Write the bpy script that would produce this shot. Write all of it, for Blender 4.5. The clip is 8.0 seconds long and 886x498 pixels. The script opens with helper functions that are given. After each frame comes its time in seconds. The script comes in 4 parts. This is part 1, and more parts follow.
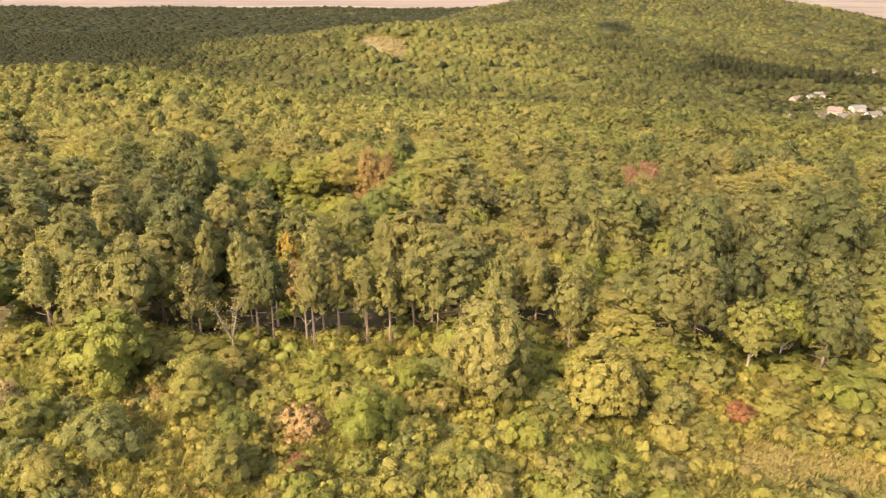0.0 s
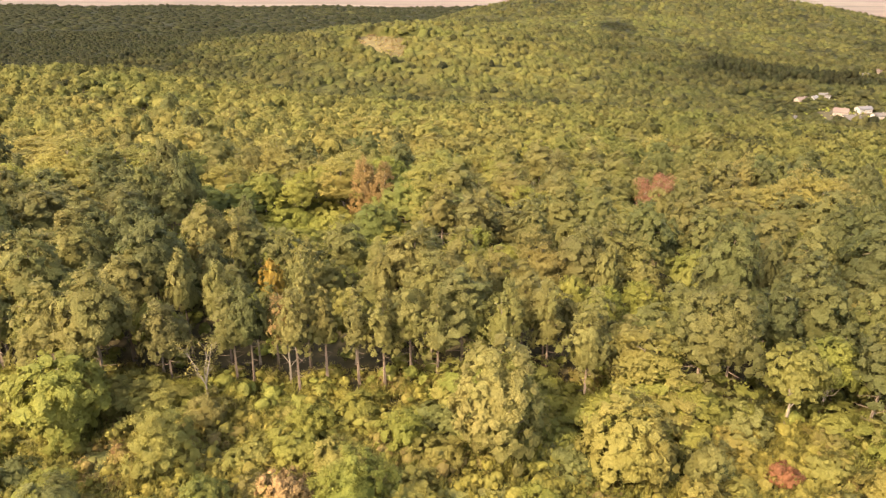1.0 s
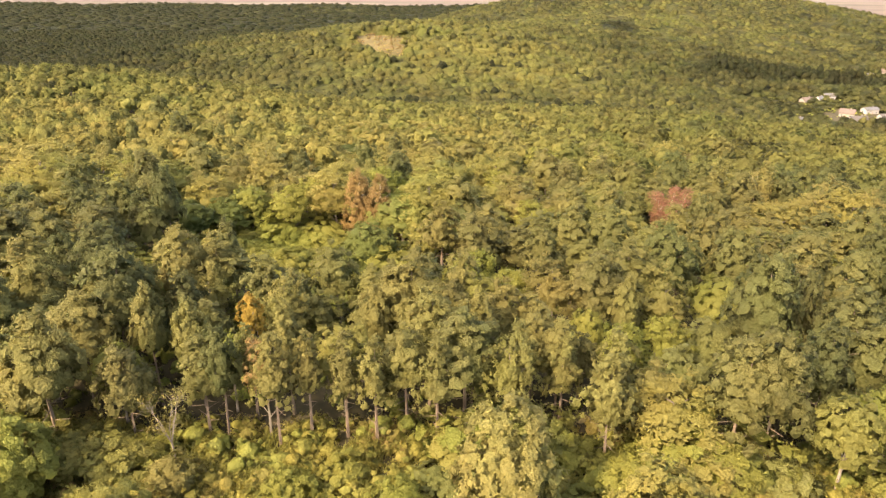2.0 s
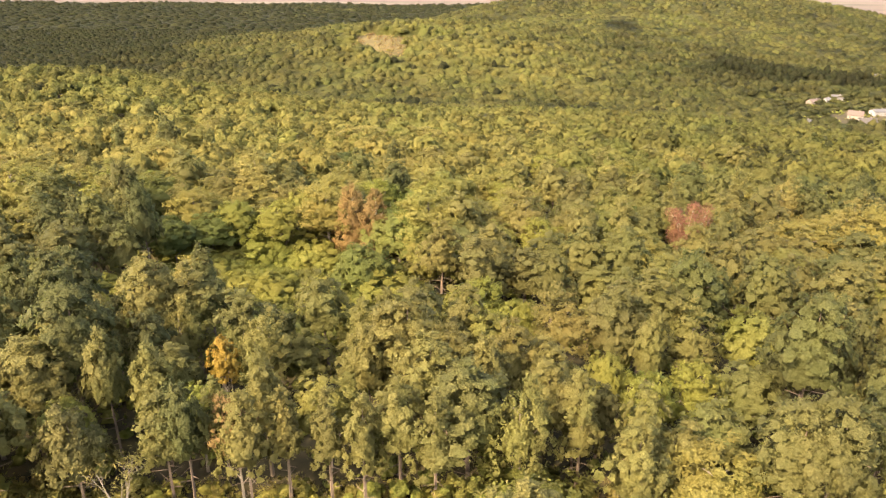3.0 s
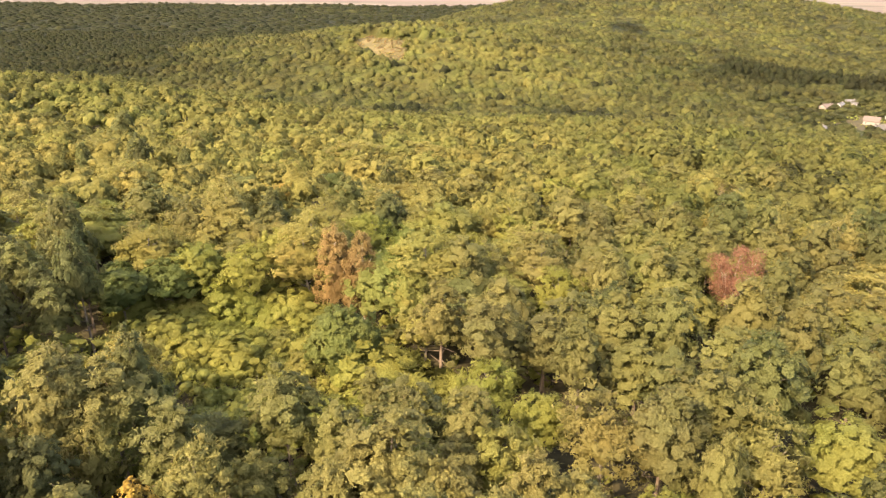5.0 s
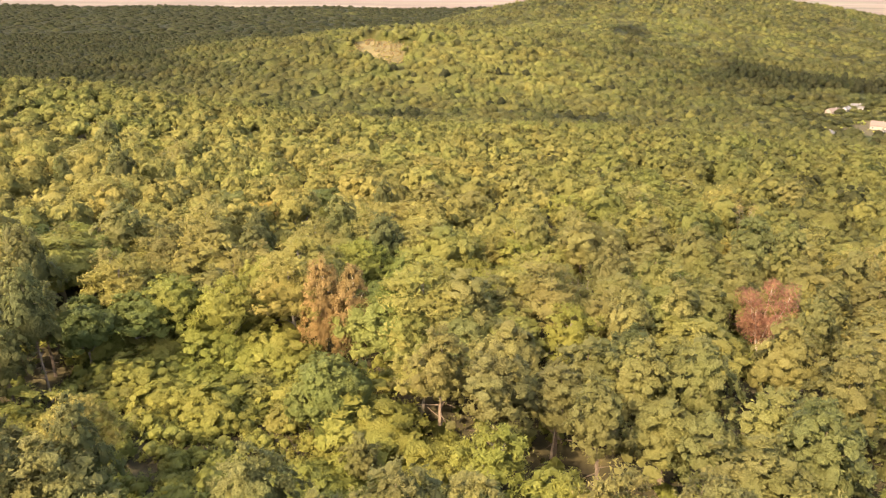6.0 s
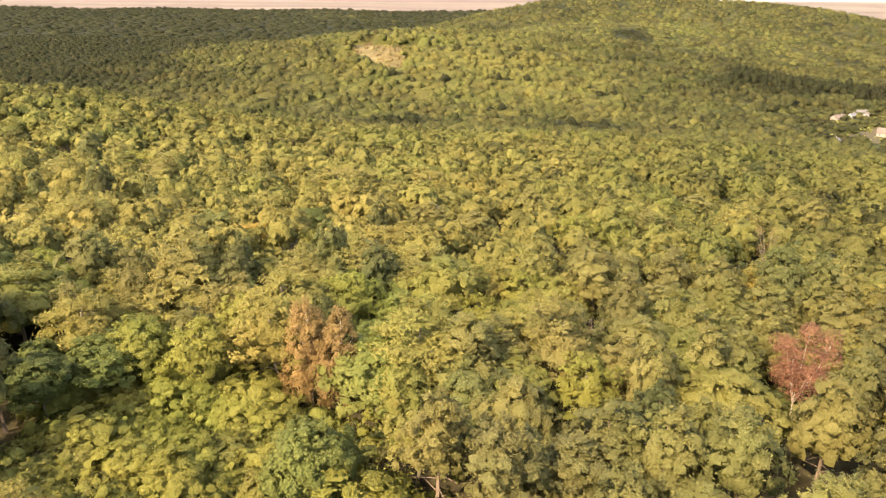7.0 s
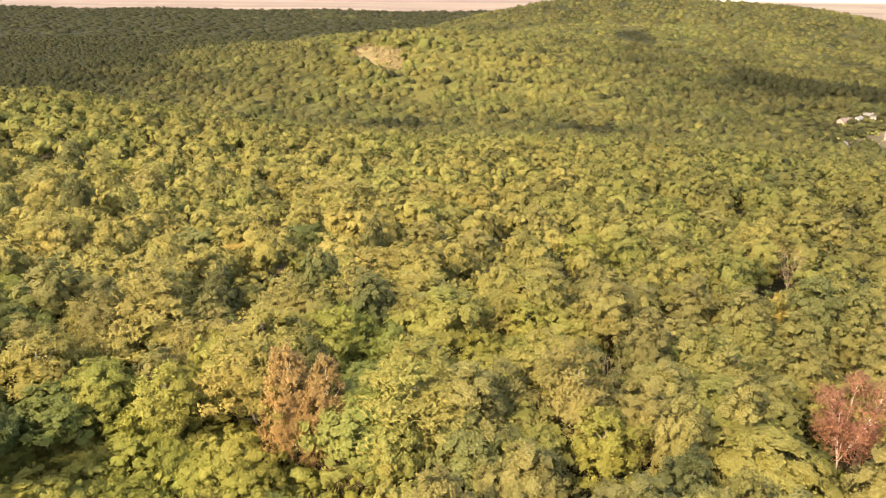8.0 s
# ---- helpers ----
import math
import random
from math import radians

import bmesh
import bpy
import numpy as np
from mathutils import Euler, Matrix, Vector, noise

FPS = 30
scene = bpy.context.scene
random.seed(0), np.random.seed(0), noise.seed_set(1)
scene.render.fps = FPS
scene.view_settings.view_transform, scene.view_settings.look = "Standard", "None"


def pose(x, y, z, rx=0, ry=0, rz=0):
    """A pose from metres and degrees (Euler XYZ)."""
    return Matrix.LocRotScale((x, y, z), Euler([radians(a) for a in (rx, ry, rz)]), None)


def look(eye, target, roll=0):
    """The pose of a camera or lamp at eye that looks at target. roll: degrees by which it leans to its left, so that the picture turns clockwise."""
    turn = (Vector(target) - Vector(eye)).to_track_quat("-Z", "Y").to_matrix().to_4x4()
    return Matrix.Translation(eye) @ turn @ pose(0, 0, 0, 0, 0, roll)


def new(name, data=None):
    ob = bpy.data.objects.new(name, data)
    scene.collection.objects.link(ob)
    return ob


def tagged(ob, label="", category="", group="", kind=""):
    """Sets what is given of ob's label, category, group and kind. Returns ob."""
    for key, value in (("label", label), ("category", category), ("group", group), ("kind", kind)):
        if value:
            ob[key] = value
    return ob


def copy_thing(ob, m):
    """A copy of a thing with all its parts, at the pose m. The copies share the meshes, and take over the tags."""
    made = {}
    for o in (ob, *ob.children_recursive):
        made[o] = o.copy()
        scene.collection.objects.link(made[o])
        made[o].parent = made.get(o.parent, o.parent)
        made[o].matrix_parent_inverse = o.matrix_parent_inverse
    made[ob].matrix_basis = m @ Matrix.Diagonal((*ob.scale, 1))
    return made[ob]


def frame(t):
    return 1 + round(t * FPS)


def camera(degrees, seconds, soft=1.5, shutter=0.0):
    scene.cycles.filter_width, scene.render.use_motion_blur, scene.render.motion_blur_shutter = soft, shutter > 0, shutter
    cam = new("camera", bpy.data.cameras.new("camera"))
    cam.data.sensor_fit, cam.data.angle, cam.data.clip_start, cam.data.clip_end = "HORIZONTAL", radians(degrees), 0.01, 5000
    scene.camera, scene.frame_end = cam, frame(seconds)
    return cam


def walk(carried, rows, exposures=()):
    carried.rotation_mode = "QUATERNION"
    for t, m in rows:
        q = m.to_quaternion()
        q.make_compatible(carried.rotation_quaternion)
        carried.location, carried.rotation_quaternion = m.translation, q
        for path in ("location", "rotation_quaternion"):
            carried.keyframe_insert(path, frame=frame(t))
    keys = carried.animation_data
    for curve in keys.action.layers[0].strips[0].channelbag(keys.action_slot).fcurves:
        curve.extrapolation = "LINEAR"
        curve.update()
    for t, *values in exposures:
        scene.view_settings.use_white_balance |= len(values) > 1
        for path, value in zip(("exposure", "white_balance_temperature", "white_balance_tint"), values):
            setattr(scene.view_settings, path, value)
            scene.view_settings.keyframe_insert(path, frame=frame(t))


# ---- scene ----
# ---------------------------------------------------------------- camera
cam = camera(65.7, 8.0, soft=1.35)
PATH = [
    (0, (0.026, 0.087, 55.888), (0.027, 1.945, 55.147), 0.15),
    (0.5, (-0.024, 5.91, 55.896), (-0.022, 7.768, 55.155), 0.18),
    (1, (-0.124, 11.73, 55.89), (-0.121, 13.587, 55.146), 0.21),
    (1.5, (-0.217, 17.549, 55.907), (-0.212, 19.404, 55.161), 0.25),
    (3, (-0.059, 34.995, 55.705), (-0.058, 36.849, 54.955), 0.33),
    (3.5, (0.074, 40.885, 55.648), (0.073, 42.739, 54.898), 0.35),
    (4, (0.196, 46.711, 55.624), (0.193, 48.566, 54.875), 0.33),
    (4.5, (0.221, 52.436, 55.569), (0.217, 54.29, 54.821), 0.33),
    (6, (0.223, 70.205, 55.943), (0.219, 72.062, 55.2), 0.33),
    (6.5, (0.191, 76.28, 56.204), (0.188, 78.139, 55.465), 0.42),
    (7, (0.187, 82.265, 56.482), (0.185, 84.124, 55.746), 0.5),
    (7.5, (0.213, 88.07, 56.649), (0.212, 89.93, 55.914), 0.57),
    (8, (0.195, 93.868, 56.742), (0.193, 95.728, 56.006), 0.6),
]
walk(cam, [(t, look(eye, target, roll)) for t, eye, target, roll in PATH], [(0, 3.48, 9600, 19), (4, 3.60, 9600, 18), (8, 3.62, 9600, 18)])

# ---------------------------------------------------------------- sky and sun
SUN_FROM = Vector((-0.70, -0.71, 0.0)).normalized()
SUN_HEIGHT = radians(42)
world = bpy.data.worlds.new("sky")
world.use_nodes = True
scene.world = world
sky = world.node_tree.nodes.new("ShaderNodeTexSky")
sky.sky_type, sky.sun_disc = "NISHITA", False
sky.sun_elevation = SUN_HEIGHT
sky.sun_rotation = math.atan2(SUN_FROM.x, SUN_FROM.y)
sky.dust_density = 2.5
world.node_tree.links.new(sky.outputs[0], world.node_tree.nodes["Background"].inputs[0])
world.node_tree.nodes["Background"].inputs[1].default_value = 0.15

sun = new("sun", bpy.data.lights.new("sun", "SUN"))
sun.data.energy, sun.data.angle, sun.data.color = 2.0, radians(0.55), (1.0, 0.91, 0.76)
way = SUN_FROM * math.cos(SUN_HEIGHT) + Vector((0, 0, math.sin(SUN_HEIGHT)))
sun.matrix_world = look(way * 300, (0, 0, 0))


# ---------------------------------------------------------------- materials
def nodes_of(name):
    m = bpy.data.materials.new(name)
    m.use_nodes = True
    m.node_tree.nodes.clear()
    return m, m.node_tree.nodes, m.node_tree.links


def ramp(n, stops):
    r = n.new("ShaderNodeValToRGB")
    els = r.color_ramp.elements
    while len(els) < len(stops):
        els.new(0.5)
    for e, (p, c) in zip(els, stops):
        e.position, e.color = p, (*c, 1)
    return r


def leaf_material(name, stops, through_light=0.36, rough=0.7, spread=0.10, per_tree=0.7, tinted=False, grain=1.0, vary=0.2, gloss=0.15):
    """Foliage: the colour runs along the ramp from spray to spray, from tree to tree and in patches; the relief is that of packed leaves."""
    m, n, l = nodes_of(name)
    out, geo = n.new("ShaderNodeOutputMaterial"), n.new("ShaderNodeNewGeometry")

    def mad(a, factor, b):
        x = n.new("ShaderNodeMath")
        x.operation = "MULTIPLY_ADD"
        l.new(a, x.inputs[0])
        x.inputs[1].default_value = factor
        if isinstance(b, float):
            x.inputs[2].default_value = b
        else:
            l.new(b, x.inputs[2])
        return x.outputs[0]

    def tex(scale, detail):
        t = n.new("ShaderNodeTexNoise")
        t.inputs["Scale"].default_value, t.inputs["Detail"].default_value, t.inputs["Roughness"].default_value = scale, detail, 0.65
        l.new(geo.outputs["Position"], t.inputs["Vector"])
        return t.outputs["Fac"]

    if tinted:
        att = n.new("ShaderNodeAttribute")
        att.attribute_name = "tint"
        tree = att.outputs["Fac"]
    else:
        tree = n.new("ShaderNodeObjectInfo").outputs["Random"]
    small, large = tex(2.6 / grain, 4), tex(0.35 / grain, 2)
    v = mad(geo.outputs["Random Per Island"], spread, 0.5 - spread / 2 - per_tree / 2 - vary / 2 - 0.125)
    v = mad(tree, per_tree, v)
    v = mad(small, vary, v)
    v = mad(large, 0.25, v)
    r = ramp(n, stops)
    l.new(v, r.inputs[0])
    # stands of greener and of browner trees
    hue, stands = ramp(n, [(0.34, (0.90, 1.0, 0.94)), (0.52, (1, 1, 1)), (0.68, (1.0, 0.93, 0.91))]), n.new("ShaderNodeMixRGB")
    stands.blend_type = "MULTIPLY"
    stands.inputs[0].default_value = 1.0
    l.new(tex(0.028 if grain > 1 else 0.045, 3), hue.inputs[0])
    l.new(r.outputs[0], stands.inputs[1])
    l.new(hue.outputs[0], stands.inputs[2])
    r = stands
    p, bu = n.new("ShaderNodeBsdfPrincipled"), n.new("ShaderNodeBump")
    bu.inputs["Strength"].default_value, bu.inputs["Distance"].default_value = 0.55, 0.5 * grain
    cells = n.new("ShaderNodeTexVoronoi")
    cells.inputs["Scale"].default_value = 3.4 / grain
    l.new(geo.outputs["Position"], cells.inputs["Vector"])
    l.new(mad(cells.outputs["Distance"], -0.8, small), bu.inputs["Height"])
    p.inputs["Roughness"].default_value = rough
    p.inputs["Specular IOR Level"].default_value = gloss
    t = n.new("ShaderNodeBsdfTranslucent")
    l.new(r.outputs[0], p.inputs["Base Color"])
    l.new(r.outputs[0], t.inputs["Color"])
    l.new(bu.outputs[0], p.inputs["Normal"])
    mix = n.new("ShaderNodeMixShader")
    mix.inputs[0].default_value = through_light
    l.new(p.outputs[0], mix.inputs[1])
    l.new(t.outputs[0], mix.inputs[2])
    l.new(mix.outputs[0], out.inputs[0])
    return m


def rough_material(name, stops, scale, fine, bump=0.3, rough=0.9, stretch=(1, 1, 1)):
    m, n, l = nodes_of(name)
    out, tc, mp = n.new("ShaderNodeOutputMaterial"), n.new("ShaderNodeNewGeometry"), n.new("ShaderNodeMapping")
    mp.inputs["Scale"].default_value = stretch
    l.new(tc.outputs["Position"], mp.inputs[0])
    t1, t2 = n.new("ShaderNodeTexNoise"), n.new("ShaderNodeTexNoise")
    t1.inputs["Scale"].default_value, t2.inputs["Scale"].default_value = scale, fine
    t1.inputs["Detail"].default_value = t2.inputs["Detail"].default_value = 5
    for t in (t1, t2):
        l.new(mp.outputs[0], t.inputs["Vector"])
    mx = n.new("ShaderNodeMath")
    mx.operation = "MULTIPLY_ADD"
    mx.inputs[1].default_value = 0.5
    ha = n.new("ShaderNodeMath")
    ha.operation = "MULTIPLY"
    ha.inputs[1].default_value = 0.5
    l.new(t2.outputs["Fac"], ha.inputs[0])
    l.new(t1.outputs["Fac"], mx.inputs[0])
    l.new(ha.outputs[0], mx.inputs[2])
    r = ramp(n, stops)
    l.new(mx.outputs[0], r.inputs[0])
    p, bu = n.new("ShaderNodeBsdfPrincipled"), n.new("ShaderNodeBump")
    bu.inputs["Strength"].default_value = bump
    l.new(t2.outputs["Fac"], bu.inputs["Height"])
    l.new(bu.outputs[0], p.inputs["Normal"])
    p.inputs["Roughness"].default_value = rough
    l.new(r.outputs[0], p.inputs["Base Color"])
    l.new(p.outputs[0], out.inputs[0])
    return m


PINE = leaf_material("pine_needles", [(0, (0.07, 0.07, 0.028)), (0.5, (0.104, 0.101, 0.035)), (1, (0.12, 0.115, 0.041))], 0.6)
DARK_PINE = leaf_material("dark_pine_needles", [(0, (0.04, 0.048, 0.02)), (0.5, (0.07, 0.075, 0.028)), (1, (0.104, 0.103, 0.037))], 0.6)
BROAD = leaf_material("broad_leaves", [(0, (0.088, 0.094, 0.03)), (0.5, (0.124, 0.127, 0.036)), (1, (0.142, 0.138, 0.042))], 0.6)
GREEN = leaf_material("dark_green_leaves", [(0, (0.046, 0.064, 0.02)), (0.5, (0.08, 0.101, 0.029)), (1, (0.118, 0.132, 0.038))], 0.6)
BIRCH = leaf_material("birch_leaves", [(0, (0.122, 0.113, 0.036)), (0.5, (0.142, 0.131, 0.039)), (1, (0.154, 0.139, 0.045))], 0.6)
RUST = leaf_material("rust_leaves", [(0, (0.128, 0.088, 0.038)), (0.5, (0.162, 0.112, 0.047)), (1, (0.188, 0.136, 0.057))], 0.6)
RED = leaf_material("red_twigs", [(0, (0.13, 0.060, 0.042)), (0.5, (0.22, 0.105, 0.066)), (1, (0.28, 0.155, 0.088))], 0.6)
GOLD = leaf_material("gold_leaves", [(0, (0.17, 0.110, 0.028)), (0.5, (0.225, 0.150, 0.034)), (1, (0.26, 0.185, 0.045))], 0.6)
OCHRE = leaf_material("ochre_leaves", [(0, (0.15, 0.112, 0.03)), (0.5, (0.185, 0.142, 0.036)), (1, (0.21, 0.165, 0.045))], 0.6)
LIME = leaf_material("lime_leaves", [(0, (0.104, 0.114, 0.029)), (0.5, (0.128, 0.135, 0.033)), (1, (0.144, 0.143, 0.037))], 0.6)
PALE = leaf_material("pale_leaves", [(0, (0.11, 0.102, 0.038)), (0.5, (0.126, 0.118, 0.041)), (1, (0.138, 0.127, 0.045))], 0.6)
GREY = leaf_material("grey_green_leaves", [(0, (0.075, 0.083, 0.031)), (0.5, (0.108, 0.116, 0.041)), (1, (0.138, 0.141, 0.051))], 0.6)
DULL_RED = leaf_material("dull_red_leaves", [(0, (0.085, 0.04, 0.026)), (0.5, (0.15, 0.07, 0.038)), (1, (0.19, 0.105, 0.05))], 0.6)
BROWN = leaf_material("brown_leaves", [(0, (0.085, 0.056, 0.03)), (0.5, (0.13, 0.09, 0.04)), (1, (0.17, 0.125, 0.053))], 0.25)
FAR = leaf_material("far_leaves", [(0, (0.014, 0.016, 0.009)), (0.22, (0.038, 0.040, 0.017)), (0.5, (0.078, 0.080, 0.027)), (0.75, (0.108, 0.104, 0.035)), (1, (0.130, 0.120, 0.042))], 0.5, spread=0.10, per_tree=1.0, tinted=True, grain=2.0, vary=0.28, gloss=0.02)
HERB = leaf_material("tall_herbs", [(0, (0.125, 0.125, 0.034)), (0.5, (0.160, 0.154, 0.042)), (1, (0.19, 0.172, 0.054))], 0.6)
FRESH = leaf_material("fresh_scrub_leaves", [(0, (0.085, 0.098, 0.028)), (0.5, (0.122, 0.134, 0.033)), (1, (0.150, 0.150, 0.042))], 0.6, spread=0.12, per_tree=1.0, tinted=True)
SCRUB = leaf_material("scrub_leaves", [(0, (0.107, 0.064, 0.033)), (0.2, (0.126, 0.098, 0.038)), (0.45, (0.141, 0.134, 0.035)), (0.7, (0.151, 0.140, 0.037)), (1, (0.163, 0.141, 0.048))], 0.6, spread=0.12, per_tree=1.0, tinted=True)
STRAW = leaf_material("straw", [(0, (0.180, 0.152, 0.056)), (0.5, (0.246, 0.209, 0.082)), (1, (0.303, 0.254, 0.107))], 0.6)
BARK = rough_material("pine_bark", [(0.3, (0.030, 0.022, 0.016)), (0.7, (0.095, 0.068, 0.046))], 1.2, 9, 0.6, stretch=(1, 1, 0.35))
WHITE_BARK = rough_material("birch_bark", [(0.34, (0.07, 0.06, 0.05)), (0.42, (0.27, 0.24, 0.20)), (0.8, (0.38, 0.345, 0.295))], 2.2, 7, 0.3, stretch=(1, 1, 2.5))
GREY_BARK = rough_material("grey_bark", [(0.3, (0.045, 0.038, 0.029)), (0.7, (0.13, 0.112, 0.086))], 1.5, 8, 0.5, stretch=(1, 1, 0.4))


def ground_material():
    """Leaf litter and scrub in the wood, straw on the clearings, stubble fields on the far plain."""
    m, n, l = nodes_of("ground_cover")
    out, geo = n.new("ShaderNodeOutputMaterial"), n.new("ShaderNodeNewGeometry")
    sep = n.new("ShaderNodeSeparateXYZ")
    l.new(geo.outputs["Position"], sep.inputs[0])

    def tex(scale, detail=5):
        t = n.new("ShaderNodeTexNoise")
        t.inputs["Scale"].default_value, t.inputs["Detail"].default_value = scale, detail
        l.new(geo.outputs["Position"], t.inputs["Vector"])
        return t

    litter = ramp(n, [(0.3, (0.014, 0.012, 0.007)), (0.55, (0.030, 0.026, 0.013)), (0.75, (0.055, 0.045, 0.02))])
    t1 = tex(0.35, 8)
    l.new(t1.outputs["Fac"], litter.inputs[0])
    # long strips of stubble, fallow and grass
    mp = n.new("ShaderNodeMapping")
    mp.inputs["Scale"].default_value = (0.0011, 0.0042, 1)
    mp.inputs["Rotation"].default_value = (0, 0, 0.12)
    l.new(geo.outputs["Position"], mp.inputs[0])
    vor = n.new("ShaderNodeTexVoronoi")
    vor.inputs["Scale"].default_value = 1.0
    l.new(mp.outputs[0], vor.inputs["Vector"])
    sc = n.new("ShaderNodeSeparateColor")
    l.new(vor.outputs["Color"], sc.inputs[0])
    fields = ramp(n, [(0.0, (0.042, 0.032, 0.026)), (0.35, (0.064, 0.049, 0.04)), (0.6, (0.048, 0.036, 0.029)), (0.9, (0.07, 0.057, 0.047)), (1.0, (0.033, 0.031, 0.02))])
    l.new(sc.outputs[0], fields.inputs[0])
    fine = tex(0.02, 8)
    dim = n.new("ShaderNodeMixRGB")
    dim.blend_type = "MULTIPLY"
    dim.inputs[0].default_value = 0.5
    shade = ramp(n, [(0.3, (0.7, 0.68, 0.62)), (0.7, (1, 1, 1))])
    l.new(fine.outputs["Fac"], shade.inputs[0])
    l.new(fields.outputs[0], dim.inputs[1])
    l.new(shade.outputs[0], dim.inputs[2])
    far = n.new("ShaderNodeMapRange")
    far.inputs["From Min"].default_value, far.inputs["From Max"].default_value = 2150, 2200
    wob = n.new("ShaderNodeMath")
    wob.operation = "MULTIPLY_ADD"
    wob.inputs[1].default_value = 300
    big = tex(0.004, 3)
    l.new(big.outputs["Fac"], wob.inputs[0])
    l.new(sep.outputs[1], wob.inputs[2])
    l.new(wob.outputs[0], far.inputs["Value"])
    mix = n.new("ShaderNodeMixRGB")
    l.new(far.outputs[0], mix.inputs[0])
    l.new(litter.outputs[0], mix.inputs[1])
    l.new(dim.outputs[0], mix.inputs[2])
    meadow = ramp(n, [(0.3, (0.036, 0.042, 0.014)), (0.5, (0.058, 0.060, 0.020)), (0.7, (0.085, 0.075, 0.030))])
    t4 = tex(0.12, 8)
    l.new(t4.outputs["Fac"], meadow.inputs[0])
    south = n.new("ShaderNodeMapRange")
    south.inputs["From Min"].default_value, south.inputs["From Max"].default_value = 88, 80
    l.new(sep.outputs[1], south.inputs["Value"])
    grassy = n.new("ShaderNodeMixRGB")
    l.new(south.outputs[0], grassy.inputs[0])
    l.new(mix.outputs[0], grassy.inputs[1])
    l.new(meadow.outputs[0], grassy.inputs[2])
    mix = grassy
    straw = ramp(n, [(0.3, (0.034, 0.030, 0.013)), (0.5, (0.050, 0.042, 0.019)), (0.7, (0.072, 0.058, 0.028))])
    t3 = tex(0.06, 8)
    l.new(t3.outputs["Fac"], straw.inputs[0])
    for cx, cy, rx, ry in ((-62, 826, 46, 46), (-168, 794, 20, 14), (-32, 583, 6, 6), (39, 60, 10, 6.5)):
        sub, mul, ln, edge = n.new("ShaderNodeVectorMath"), n.new("ShaderNodeVectorMath"), n.new("ShaderNodeVectorMath"), n.new("ShaderNodeMapRange")
        sub.operation, mul.operation, ln.operation = "SUBTRACT", "MULTIPLY", "LENGTH"
        sub.inputs[1].default_value, mul.inputs[1].default_value = (cx, cy, 0), (1 / rx, 1 / ry, 0)
        l.new(geo.outputs["Position"], sub.inputs[0])
        l.new(sub.outputs[0], mul.inputs[0])
        l.new(mul.outputs[0], ln.inputs[0])
        edge.inputs["From Min"].default_value, edge.inputs["From Max"].default_value = 1.1, 0.85
        l.new(ln.outputs["Value"], edge.inputs["Value"])
        over = n.new("ShaderNodeMixRGB")
        l.new(edge.outputs[0], over.inputs[0])
        l.new(mix.outputs[0], over.inputs[1])
        l.new(straw.outputs[0], over.inputs[2])
        mix = over
    p, bu = n.new("ShaderNodeBsdfPrincipled"), n.new("ShaderNodeBump")
    p.inputs["Roughness"].default_value = 0.95
    p.inputs["Specular IOR Level"].default_value = 0.1
    bu.inputs["Strength"].default_value = 0.5
    l.new(t1.outputs["Fac"], bu.inputs["Height"])
    l.new(bu.outputs[0], p.inputs["Normal"])
    l.new(mix.outputs[0], p.inputs["Base Color"])
    l.new(p.outputs[0], out.inputs[0])
    return m


# ---------------------------------------------------------------- the lie of the land
HILLS = [
    (-60, -60, 150, 0.3), (60, -60, 150, 21.4), (0, 60, 90, 4.9), (-90, 150, 90, 7.8), (90, 150, 90, 1.5), (0, 240, 90, 10.7),
    (-130, 280, 110, 10.8), (-235, 435, 110, 46.0), (-30, 430, 110, 12.5), (120, 400, 130, 25.6), (-100, 860, 110, 38.9),
    (80, 920, 120, 39.4), (-20, 720, 120, 6.8), (-280, 1050, 150, 34.4), (250, 1080, 150, 22.9), (400, 1400, 220, 57.0),
    (150, 1400, 180, 46.2), (700, 1400, 190, 48.0), (-320, 100, 200, 64.0), (250, 150, 170, 48.7), (130, 600, 120, 1.4), (0, -300, 250, 66.9),
]
PLAIN = -75.0


def height(x, y):
    x, y = np.asarray(x, float), np.asarray(y, float)
    z = np.full(np.broadcast(x, y).shape, PLAIN)
    for cx, cy, s, a in HILLS:
        z = z + a * np.exp(-((x - cx) ** 2 + (y - cy) ** 2) / (2 * s * s))
    return z


def at_ground(x, y):
    return float(height(x, y))


NO_TRIS = np.zeros((0, 3), np.int32)


def quad_mesh(name, co, quads, material, normals=None, tris=NO_TRIS):
    """A mesh of four- and three-cornered faces. normals, one a vertex, round off the shading of leafy clumps."""
    co, quads, tris = np.asarray(co, np.float32), np.asarray(quads, np.int32), np.asarray(tris, np.int32)
    me = bpy.data.meshes.new(name)
    me.vertices.add(len(co))
    me.vertices.foreach_set("co", co.ravel())
    me.loops.add(quads.size + tris.size)
    me.loops.foreach_set("vertex_index", np.concatenate([quads.ravel(), tris.ravel()]))
    me.polygons.add(len(quads) + len(tris))
    me.polygons.foreach_set("loop_start", np.concatenate([np.arange(len(quads)) * 4, quads.size + np.arange(len(tris)) * 3]).astype(np.int32))
    me.update(calc_edges=True)
    me.materials.append(material)
    if normals is not None:
        me.normals_split_custom_set_from_vertices(np.asarray(normals, float))
    return me


def mesh_of(name, faces, material):
    """A mesh of separate faces: an array of the shape (faces, 4, 3)."""
    v = np.asarray(faces).reshape(-1, 3)
    me = quad_mesh(name, v, np.arange(len(v)).reshape(-1, 4), material)
    me.shade_flat()
    return me


